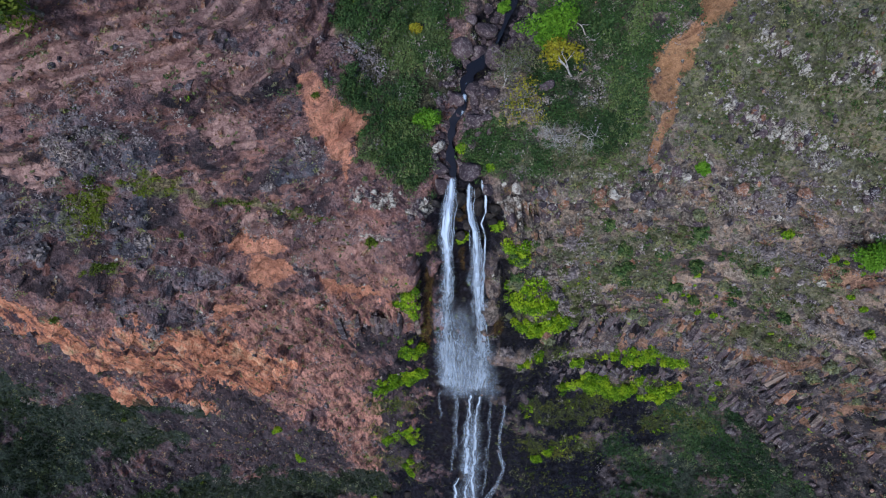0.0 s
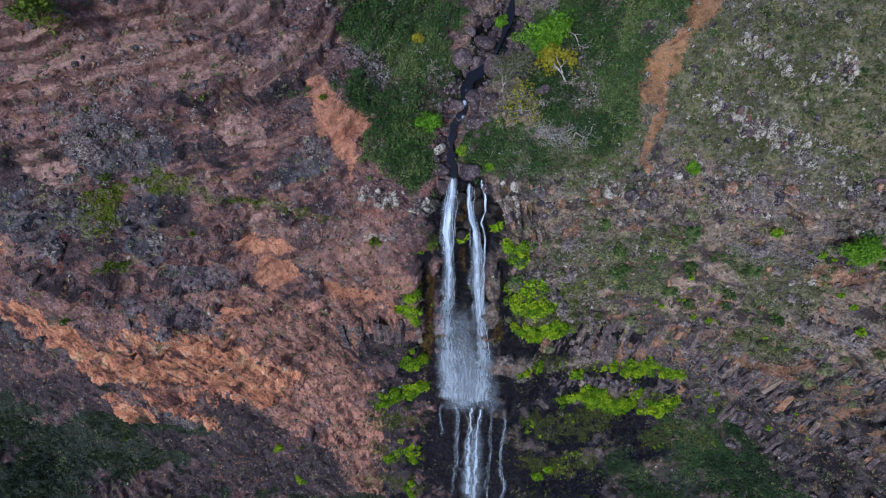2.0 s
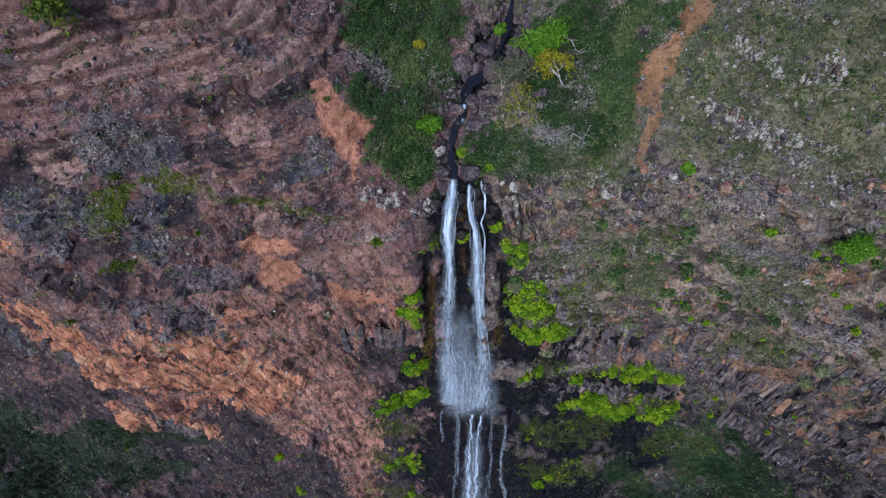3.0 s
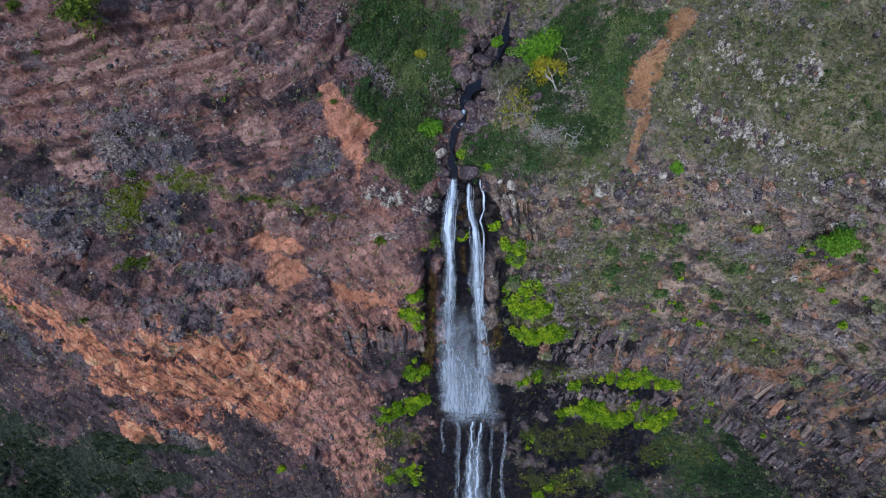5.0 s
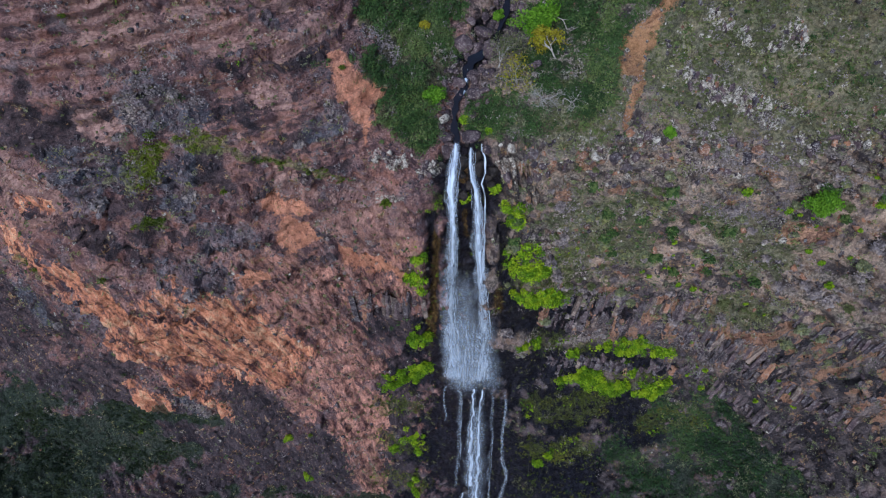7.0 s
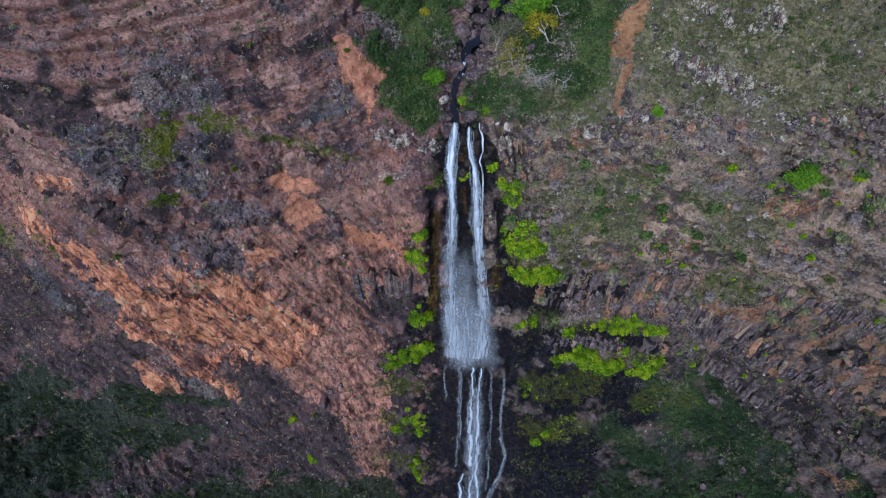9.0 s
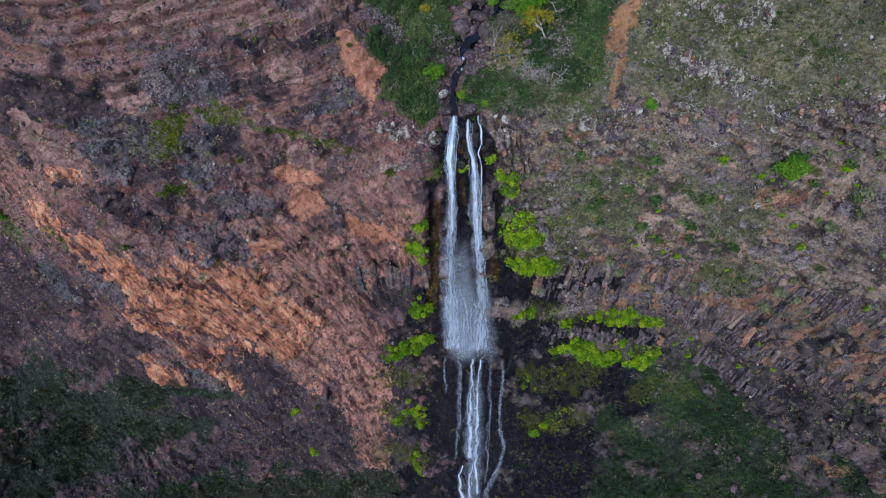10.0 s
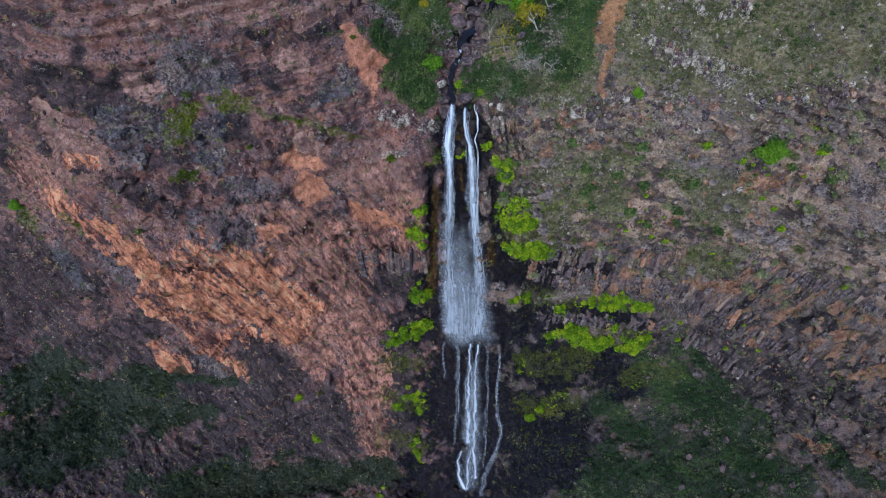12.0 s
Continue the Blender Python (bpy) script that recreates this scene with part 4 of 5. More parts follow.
ribbon("veil", [(5.8, 99.0, 0.6), (7.2, 90.0, 1.8), (8.2, 82.0, 2.6), (8.6, 74.0, 3.2)], MIST, fall, 0.9, bulge=0.6, fade=(12.0, 7.0), seed=21)
ribbon("veil", [(2.2, 106.0, 0.8), (3.0, 96.0, 3.0), (3.6, 86.0, 4.4), (3.9, 73.5, 5.2)], MIST, fall, 1.4, bulge=0.6, fade=(12.0, 7.0), seed=10)
cascade = tagged(new("cascade"), "lower cascade of white rivulets spreading over black rock", "waterfall")
RUNS = [[(5.3, 76.2, 0.5), (5.0, 69.3, 0.55), (4.9, 63.0, 0.8), (5.3, 54.5, 1.4), (5.2, 46.3, 1.7)],
        [(6.9, 76.2, 0.5), (6.6, 69.5, 0.65), (6.6, 61.5, 0.8), (6.7, 54.7, 1.0), (6.7, 45.9, 0.9), (7.2, 35.2, 1.0)],
        [(3.8, 44.8, 0.45), (2.9, 41.0, 0.7), (3.2, 35.9, 1.1), (5.2, 31.2, 1.3)],
        [(5.9, 45.9, 0.45), (5.2, 40.1, 0.6), (5.5, 31.3, 0.75)],
        [(11.4, 75.6, 0.35), (12.0, 71.1, 0.4), (11.5, 67.4, 0.4), (11.7, 61.7, 0.35), (12.2, 55.1, 0.4), (13.5, 52.5, 0.4), (12.4, 47.7, 0.6), (11.1, 42.4, 0.85), (9.4, 36.7, 0.9), (8.5, 30.1, 0.8)],
        [(2.3, 75.9, 0.4), (2.7, 72.2, 0.45), (2.3, 66.7, 0.5), (2.6, 61.1, 0.4), (2.4, 54.2, 0.45), (1.8, 44.9, 0.3)],
        [(-0.6, 76.3, 0.25), (-0.7, 70.4, 0.3), (-0.3, 65.4, 0.25)],
        [(8.7, 75.8, 0.25), (9.3, 64.9, 0.3), (9.3, 51.5, 0.3), (9.3, 39.4, 0.3)]]
for n, run in enumerate(RUNS):
    ribbon("rivulet", [(x, p, w * 1.15) for x, p, w in run], MIST, cascade, 0.8, 9, 0.2, 0.25, seed=50 + n)
    if n < 4:
        ribbon("rivulet", [(x, p, w * 0.55) for x, p, w in run], WHITE_WATER, cascade, 1.0, 9, 0.2, 0.3, seed=80 + n)
    bundle("rivulet", run, cascade, (6, 6, 4, 4, 4, 3, 2, 2)[n], 60 + n, 0.08, 0.9)
ribbon("spray", [(6.0, 76.0, 2.2), (6.2, 60.0, 2.8), (6.4, 44.0, 3.4), (6.2, 31.0, 3.0)], MIST, cascade, 1.1, bulge=0.6, fade=(12.0, 7.0), seed=20, label="faint mist over the rivulets")

STREAM = [(1.4, 118.6, 1.0), (0.9, 121.5, 0.6), (0.9, 124.1, 0.75), (1.3, 126.3, 0.9), (2.3, 127.8, 0.6), (2.6, 129.5, 0.6), (3.0, 131.5, 1.2), (4.4, 133.0, 1.8), (5.7, 134.5, 0.7), (6.8, 135.9, 0.6), (8.1, 138.6, 0.6), (9.1, 141.4, 0.7), (10.0, 146.0, 0.7)]
line = np.array(STREAM)
at = np.linspace(0, len(line) - 1, 90)
x, p, w = (np.interp(at, np.arange(len(line)), line[:, i]) for i in range(3))
mid = bare(x, p, STREAM_DEPTH)
u = np.linspace(-1, 1, 5)
pts = np.repeat(mid[:, None, :], 5, 1)
pts[:, :, 0] += u * (w * (0.62 + 0.4 * cloudy(at, at * 0, at * 0, 1.1, 2, 77)))[:, None]
g = np.arange(90 * 5).reshape(90, 5)
stream = new("stream_water", mesh_of("stream_water", pts.reshape(-1, 3), np.stack([g[:-1, :-1], g[:-1, 1:], g[1:, 1:], g[1:, :-1]], -1).reshape(-1, 4), POOL, True))
tagged(stream, "dark narrow stream between boulders above the lip", "water", kind="structure")
riffles = tagged(new("stream_riffle"), "small white riffles tumbling between stream boulders", "water")
for n, run in enumerate([[(6.1, 135.4, 0.5), (4.9, 133.9, 0.55)], [(7.3, 136.8, 0.4), (6.3, 135.5, 0.45)], [(2.5, 129.9, 0.5), (2.8, 128.0, 0.6)], [(2.5, 128.0, 0.45), (2.0, 126.2, 0.5)], [(3.0, 131.4, 0.4), (2.5, 129.9, 0.45)]]):
    ribbon("riffle", run, WHITE_WATER, riffles, STREAM_DEPTH + 0.75, 7, 0.1, 0.0, 0.12, seed=30 + n)


# ---- rocks ----
def rock_mesh(mat, seed, sub=1, sharp=0.97, name="rock"):
    """A weathered block: a ball pared by flat planes and roughened."""
    rnd = random.Random(seed)
    bm = bmesh.new()
    bmesh.ops.create_icosphere(bm, subdivisions=sub, radius=1)
    planes = [(Vector((rnd.gauss(0, 1), rnd.gauss(0, 1), rnd.gauss(0, 1))).normalized(), rnd.uniform(0.38, 0.75)) for _ in range(8)]
    for v in bm.verts:
        for n, d in planes:
            over = v.co.dot(n) - d
            if over > 0:
                v.co -= n * over * sharp
        v.co *= 1 + 0.10 * noise.noise(v.co * 2.2 + Vector((seed, 0, 0)))
    me = bpy.data.meshes.new(name)
    bm.to_mesh(me)
    bm.free()
    me.materials.append(mat)
    return me


def rock_set(mat, seed, sub=1, sharp=0.97):
    return [rock_mesh(mat, seed + i, sub, sharp) for i in range(6)]


inside = (px > -110) & (px < 82) & (pp > 24) & (pp < 150)
ROUND, ROUND_PALE = rock_set(BOULDER, 900, 2, 0.7), rock_set(PALE_STONE, 950, 2, 0.7)
ROUND_SMALL = rock_set(BOULDER, 930, 1, 0.75)
BROWN, PALES, DARKS, RUSTS, WETS = (rock_set(m, 100 * i) for i, m in enumerate((BOULDER, PALE_STONE, DARK_STONE, RUST_STONE, WET_STONE)))


def lay_rock(name, me, x, p, r, parent=None, squash=(1, 1, 1), sink=0.35, lean=0.0):
    where, out = spot(x, p)
    ob = new(name, me)
    turn = Euler((random.uniform(-0.5, 0.5), lean + random.uniform(-0.35, 0.35), random.uniform(0, 6.28)))
    ob.matrix_world = Matrix.LocRotScale(where + out * r * (1 - 2 * sink), turn, Vector([r * s * random.uniform(0.85, 1.2) for s in squash]))
    if parent:
        ob.parent = parent
    return ob


STREAM_BOULDERS = [(-1.3, 123.3, 0.8), (-1.0, 120.7, 0.9), (0.1, 121.5, 0.6), (0.2, 120.2, 0.6), (-1.0, 119.0, 0.9), (3.7, 120.9, 1.1), (5.5, 119.7, 0.7), (0.2, 126.0, 0.4), (1.1, 129.1, 1.0), (1.6, 127.7, 0.5), (2.0, 129.5, 0.4), (3.7, 130.6, 1.0), (3.6, 129.3, 0.6), (4.2, 128.7, 0.6), (3.3, 127.2, 0.8), (4.1, 126.1, 1.0), (2.5, 125.7, 0.5), (5.8, 126.3, 0.6), (6.0, 128.6, 0.9), (4.9, 131.4, 0.5), (2.0, 131.9, 0.5), (7.3, 133.6, 1.3)]
UPPER_BOULDERS = [(8.9, 135.1, 0.8), (2.6, 135.4, 1.3), (4.2, 135.6, 0.9), (3.0, 134.1, 0.6), (2.8, 138.0, 0.7), (4.9, 138.1, 1.2), (6.1, 137.0, 0.6), (7.8, 136.3, 0.7), (9.3, 138.6, 0.6), (10.2, 137.2, 0.8), (10.8, 140.7, 0.7), (9.9, 142.8, 0.5), (11.4, 141.4, 0.6), (8.2, 141.6, 0.6), (9.6, 137.5, 0.6), (10.0, 136.1, 0.6), (8.5, 136.8, 0.5), (11.6, 129.6, 0.6), (12.2, 129.7, 0.6), (8.7, 119.3, 0.6), (5.9, 124.9, 0.4), (8.0, 124.5, 0.3), (4.6, 124.6, 0.4), (6.6, 139.6, 0.7), (7.4, 140.4, 0.5), (5.9, 141.0, 0.6)]
for n, (x, p, r) in enumerate(STREAM_BOULDERS + UPPER_BOULDERS):
    pale = n in (0, 20, 41)
    ob = lay_rock("boulder", (ROUND_PALE if pale else ROUND)[n % 6], x, p, r * 1.3, None, (1.1, 1.0, 0.85), 0.25)
    tagged(ob, "pale lichened boulder beside the stream" if pale else "rounded purple-brown basalt boulder in the stream bed", "boulder", "boulders along the stream")
for n, (x, p, r) in enumerate([(1.8, 117.8, 1.0), (3.9, 118.0, 0.9), (1.7, 115.6, 0.8), (2.3, 120.0, 0.6), (5.6, 115.3, 0.6), (0.2, 77.0, 0.8), (2.9, 76.3, 0.8), (4.6, 76.1, 0.7), (8.4, 79.3, 1.0), (-1.2, 76.3, 0.9), (10.1, 78.1, 0.9), (4.2, 43.6, 1.2), (6.3, 46.7, 0.8), (-14.5, 30.4, 1.6), (-9.7, 29.4, 1.4), (-3.2, 33.0, 1.6), (14.1, 33.9, 1.3), (6.2, 30.4, 1.2), (-12.2, 27.0, 1.5), (2.4, 30.6, 1.2), (10.5, 32.0, 1.3)]):
    ob = lay_rock("wet_boulder", WETS[n % 6], x, p, r, None, (1.1, 0.9, 1.0), 0.3)
    tagged(ob, "glistening wet black boulder under the falling water", "boulder", "wet boulders at the falls")


ROUND_WET = rock_set(WET_STONE, 970, 2, 0.6)
for n, (x, p, r) in enumerate([(2.1, 116.9, 1.35), (4.3, 117.1, 1.25), (2.9, 114.4, 1.0), (-0.9, 116.8, 0.8), (6.2, 116.6, 0.9), (2.2, 112.6, 0.8), (5.9, 114.4, 0.7)]):
    ob = lay_rock("lip_boulder", ROUND_WET[n % 6], x, p, r, None, (0.9, 0.9, 1.1), 0.1)
    tagged(ob, "rounded dark boulder splitting the fall at its lip", "boulder", "boulders at the lip")


def outcrop(label, sets, chance, count, low, high, squash, seed, lean=0.0, sink=0.5):
    """A broken ledge: blocks strewn where chance is high, each a part of it."""
    holder = tagged(new("rock_outcrop"), label, "rock outcrop")
    weight = np.where(inside, chance, 0.0)
    where = np.random.default_rng(seed).choice(len(px), count, p=weight / weight.sum(), replace=False)
    for n, i in enumerate(where):
        r = low + (high - low) * random.random() ** 2.2
        lay_rock("rock", sets[n % len(sets)], px[i], pp[i], r, holder, squash, sink, lean)
    return holder


left = 1 - smooth(px, -9, -5)
ledge = smooth(tread, 0.66, 0.80) * (1 - smooth(tread, 0.90, 1.0)) + 0.004
high = smooth(pp, 100, 106)
free = (1 - masks["terra"]) * (1 - masks["dark"]) * (1 - masks["wet"]) * (1 - 0.8 * masks["green"])
outcrop("dark broken basalt ledges stepping across a red slope", DARKS + BROWN, left * ledge * high * free, 260, 0.18, 0.65, (1.4, 0.9, 0.8), 1)
outcrop("grey lichened crag jutting from the red slope", DARKS, masks["grey"] ** 2 * left * high, 190, 0.2, 0.7, (0.8, 0.8, 1.4), 2, -0.25, 0.58)
outcrop("purple-brown jointed basalt at the foot of the scar", DARKS + BROWN, left * (1 - high) * (0.05 + masks["grey"]) * free, 300, 0.25, 0.9, (0.9, 0.8, 1.2), 3)
outcrop("rusty blocks weathering out of an orange scar", RUSTS, masks["scar"] * left, 45, 0.25, 0.8, (0.8, 0.8, 1.6), 4, -0.4, 0.55)
outcrop("white lichened stones in bands on a grassy slope", PALES + PALES + BROWN + DARKS[:3] + RUSTS[:1], masks["pale"] ** 7 * smooth(px, 26, 29) * smooth(pp, 119, 121), 300, 0.22, 0.75, (0.75, 0.75, 1.35), 5, 0.1, 0.42)
rim = np.exp(-(((pp - 117.5 - 0.03 * px) / 1.7) ** 2)) * smooth(px, 6, 8)
outcrop("pale and rusty rimrock along the cliff edge", PALES[:3] + RUSTS + BROWN + BROWN + DARKS[:3], rim * free, 290, 0.30, 1.1, (1.1, 0.9, 1.0), 6)
outcrop("whitish rimrock beside the waterfall lip", PALES + BROWN[:3], masks["pale"] * (1 - smooth(px, -2.5, -1.5)) * smooth(px, -13, -11) * smooth(pp, 113, 114), 70, 0.2, 0.7, (1.0, 0.8, 1.1), 7)
right = smooth(px, 14, 20)
columns = right * np.exp(-(((pp - 96 + 0.32 * (px - 30) ) / 7.5) ** 2)) * (1 - 0.7 * masks["moss"]) * (1 - masks["green"])
outcrop("leaning basalt columns, grey and rust coloured", DARKS + BROWN + RUSTS[:3], columns, 110, 0.25, 0.7, (0.75, 0.8, 1.8), 8, 0.28, 0.5)
outcrop("scattered brown basalt knobs on a scrubby face", BROWN + RUSTS + PALES[:1], right * (0.3 + ledge) * smooth(pp, 92, 98) * (1 - smooth(pp, 113, 117)), 260, 0.25, 0.8, (1.2, 0.9, 0.9), 9)
outcrop("dark blocky talus below the columns", DARKS + BROWN, right * (1 - smooth(pp, 84, 92)) * (1 - 0.7 * masks["dark"]) * smooth(px, 40, 60), 280, 0.3, 1.1, (1.0, 0.9, 1.1), 10)


gully = (1 - smooth(channel, 1.6, 3.4)) * smooth(channel, 0.1, 0.7) * smooth(pp, 119.5, 121)
outcrop("tumbled purple-brown boulders lining the stream gully", ROUND_SMALL, gully, 290, 0.2, 0.75, (1.1, 1.0, 0.8), 11, 0.0, 0.3)


def column_mesh(mat, seed):
    """A basalt column: a five- or six-sided prism, jointed and broken off at a slant."""
    rnd = random.Random(seed)
    sides = rnd.choice((5, 6))
    bm = bmesh.new()
    rings = []
    for level in (0.0, 0.33, 0.36, 0.68, 0.71, 1.0):
        grow = 1 - 0.07 * (level in (0.33, 0.68)) + rnd.uniform(-0.03, 0.03)
        ring = []
        for s in range(sides):
            t = 2 * math.pi * (s + 0.2 * math.sin(seed + s)) / sides
            z = level * 2 - 1 + (0.28 * math.cos(t + seed) if level == 1.0 else 0)
            ring.append(bm.verts.new((math.cos(t) * grow + 0.12 * level * math.sin(seed), math.sin(t) * grow, z)))
        rings.append(ring)
    for low, top in zip(rings[:-1], rings[1:]):
        for s in range(sides):
            bm.faces.new((low[s], low[(s + 1) % sides], top[(s + 1) % sides], top[s]))
    bm.faces.new(rings[-1])
    bm.faces.new(rings[0][::-1])
    me = bpy.data.meshes.new("column")
    bm.to_mesh(me)
    bm.free()
    me.materials.append(mat)
    return me


def column_row(label, x0, x1, p0, p1, pitch, tall, lean, seed, rust=0.1):
    """A palisade of columns along the face."""
    rnd = random.Random(seed)
    kinds = [column_mesh(m, seed + k) for k, m in enumerate((DARK_STONE, BOULDER, DARK_STONE, BOULDER, DARK_STONE))]
    rusty = [column_mesh(m, seed + 20 + k) for k, m in enumerate((RUST_STONE, TAN_STONE, TAN_STONE))]
    holder = tagged(new("column_row"), label, "rock outcrop")
    x = x0
    while x < x1:
        f = (x - x0) / (x1 - x0)
        r = pitch * rnd.uniform(0.45, 0.8)
        where, out = spot(x, p0 + (p1 - p0) * f + rnd.uniform(-0.9, 0.9))
        ob = new("column", rnd.choice(rusty if rnd.random() < rust else kinds))
        ob.matrix_world = Matrix.LocRotScale(where - out * r * 0.62, Euler((rnd.uniform(-0.05, 0.12), lean + rnd.uniform(-0.06, 0.06), rnd.uniform(0, 1.0))).to_quaternion(), Vector((r, r, tall * rnd.uniform(0.7, 1.35))))
        ob.parent = holder
        x += r * rnd.uniform(0.8, 1.4)
    return holder


column_row("row of upright basalt columns stained with rust", 17, 44, 96.0, 94.0, 0.85, 2.6, 0.06, 1, 0.35)
column_row("lower row of dark basalt columns", 17, 46, 91.6, 89.0, 1.1, 2.2, 0.08, 2)
column_row("tall leaning slabs of grey and rusty basalt", 44, 58, 90.0, 84.0, 0.75, 2.2, 0.42, 3, 0.25)
column_row("leaning basalt slabs on the side of the amphitheatre", 47, 68, 86.2, 75.5, 0.7, 1.7, 0.42, 4, 0.08)
column_row("leaning dark columns below a dry ledge", 54, 76, 95.0, 83.5, 0.65, 1.5, 0.42, 5, 0.12)
column_row("dark leaning slabs above the thicket", 46, 64, 81.5, 71.0, 0.65, 1.4, 0.42, 9, 0.04)
column_row("dark jointed columns beside the waterfall", -17, -4, 95.0, 95.0, 1.0, 2.6, -0.03, 6)
column_row("dark stubby columns behind the fern ledges", 19, 46, 82.0, 79.5, 0.9, 1.4, 0.1, 8)


def strew(name, label, category, chance, count, low, high, mat, seed):
    """Loose stones past counting, as one object of small broken blocks."""
    rng = np.random.default_rng(seed)
    weight = np.where(inside, chance, 0.0)
    i = rng.choice(len(px), count, p=weight / weight.sum())
    r = low + (high - low) * rng.random(count) ** 2.5
    block = np.array([[sx, sy, sz] for sx in (-1, 1) for sy in (-1, 1) for sz in (-1, 1)], float)
    pts = block[None] * (0.55 + 0.5 * rng.random((count, 8, 3))) * (r[:, None] * (0.6 + 0.7 * rng.random((count, 3))))[:, None, :]
    turn = np.linalg.qr(rng.normal(size=(count, 3, 3)))[0]
    pts = np.einsum("nij,nkj->nki", turn, pts) + (cliff[i] + cliff_normal[i] * r[:, None] * 0.2)[:, None, :]
    quads = np.array([[0, 1, 3, 2], [4, 6, 7, 5], [0, 4, 5, 1], [2, 3, 7, 6], [0, 2, 6, 4], [1, 5, 7, 3]])
    ob = new(name, mesh_of(name, pts.reshape(-1, 3), (np.arange(count)[:, None, None] * 8 + quads[None]).reshape(-1, 4), mat))
    return tagged(ob, label, category, kind="stuff")


strew("loose_stones", "loose dark stones littering the cliff ledges", "stones", free * (0.06 + ledge) * (1 - 0.8 * masks["scar"]) * (1 - 0.7 * masks["soil"]), 3600, 0.10, 0.36, DARK_STONE, 21)
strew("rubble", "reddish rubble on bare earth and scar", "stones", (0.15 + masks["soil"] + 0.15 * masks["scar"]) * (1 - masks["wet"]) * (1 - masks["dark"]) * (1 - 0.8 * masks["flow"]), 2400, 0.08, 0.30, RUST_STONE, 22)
strew("pale_stones", "small pale lichened stones on slope and rim", "stones", (0.012 + masks["pale"] + 0.6 * rim + 0.15 * masks["olive"]) * (1 - masks["wet"]) * (1 - masks["dark"]) * (1 - 0.8 * masks["green"]), 2200, 0.08, 0.28, PALE_STONE, 23)


# ---- scrub, grass and ferns ----
def leaves_at(centres, outs, radii, per, size, rng, flat=0.7, droop=0.0):
    """Leaf blades in loose domes: arrays of quads."""
    n = len(centres)
    way = rng.normal(size=(n, per, 3))
    way /= np.linalg.norm(way, axis=2, keepdims=True)
    out = outs * 0.75 + np.array([0, 0, 0.65])
    out /= np.linalg.norm(out, axis=1, keepdims=True)
    side = np.einsum("nkj,nj->nk", way, out)
    way += np.where(side < -0.15, -2 * side, 0)[:, :, None] * out[:, None, :]
    rad = radii[:, None] * (0.45 + 0.6 * rng.random((n, per)) ** 0.6)
    pos = centres[:, None, :] + way * rad[:, :, None] * np.array([1, 1, flat])
    pos[:, :, 2] -= droop * rad * rng.random((n, per))
    a = rng.normal(size=(n, per, 3)) + way * 0.6
    a /= np.linalg.norm(a, axis=2, keepdims=True)
    b = np.cross(a, way + 0.5 * rng.normal(size=(n, per, 3)))
    b /= np.maximum(np.linalg.norm(b, axis=2, keepdims=True), 1e-6)
    long = size * (0.6 + 0.8 * rng.random((n, per, 1)))
    wide = long * (0.35 + 0.25 * rng.random((n, per, 1)))
    quad = np.stack([pos - a * long, pos + b * wide, pos + a * long, pos - b * wide], 2)
    return quad.reshape(-1, 3), np.repeat(rng.random(n), per * 4)


def leaf_mesh(name, leaves, mat):
    quads, tints = leaves
    me = mesh_of(name, quads, np.arange(len(quads)).reshape(-1, 4), mat)
    me.attributes.new("tint", "FLOAT", "POINT").data.foreach_set("value", tints.astype(np.float32))
    return me


def scrub(name, label, category, chance, count, low, high, per, size, mat, seed, flat=0.7):
    rng = np.random.default_rng(seed)
    weight = np.where(inside, chance, 0.0)
    i = rng.choice(len(px), count, p=weight / weight.sum())
    r = low + (high - low) * rng.random(count) ** 2.2
    quads, _ = leaves_at(cliff[i] + cliff_normal[i] * r[:, None] * 0.15, cliff_normal[i], r, per, size, rng, flat)
    tints = np.clip(0.5 + 0.6 * cloudy(*cliff[i].T, 0.2, 3, seed) + 0.3 * (rng.random(count) - 0.5), 0, 1)
    return tagged(new(name, leaf_mesh(name, (quads, np.repeat(tints, per * 4)), mat)), label, category, kind="stuff")


bare_earth = (1 - masks["terra"]) * (1 - 0.9 * masks["wet"]) * (1 - 0.75 * masks["scar"])
thick = smooth(cloudy(cx_, cy_, cz_, 0.10, 4, 61), -0.35, 0.6)
patches = smooth(cloudy(cx_, cy_, cz_, 0.2, 4, 71), 0.0, 0.7)
easterly = smooth(px, 5, 12)
stand = cloudy(cx_, cy_, cz_, 0.11, 4, 91)
greyish, sagey, greenish = smooth(stand, 0.05, 0.4), smooth(stand, -0.45, -0.05) * (1 - smooth(stand, 0.2, 0.5)), 1 - smooth(stand, -0.15, 0.3)
upper_east = masks["olive"] * smooth(pp, 117, 121) * easterly
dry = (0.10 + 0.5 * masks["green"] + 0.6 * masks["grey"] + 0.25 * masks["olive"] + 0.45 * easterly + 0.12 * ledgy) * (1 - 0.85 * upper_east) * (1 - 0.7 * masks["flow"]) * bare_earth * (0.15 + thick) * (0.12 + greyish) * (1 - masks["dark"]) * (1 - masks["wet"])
beside_falls = np.exp(-(((px + 14) / 6) ** 2) - ((pp - 102) / 5) ** 2) + np.exp(-(((px + 12) / 5) ** 2) - ((pp - 111) / 4) ** 2)
dry = dry + 0.12 * beside_falls * (0.3 + thick) * (1 - masks["wet"])
dry = dry * (1 - easterly * (1 - smooth(pp, 74, 88)))
scrub("dry_scrub", "leafless grey-brown scrub clinging to the cliff", "shrubs", np.maximum(dry, 0.002), 3000, 0.35, 1.5, 32, 0.13, DRY_LEAF, 31)
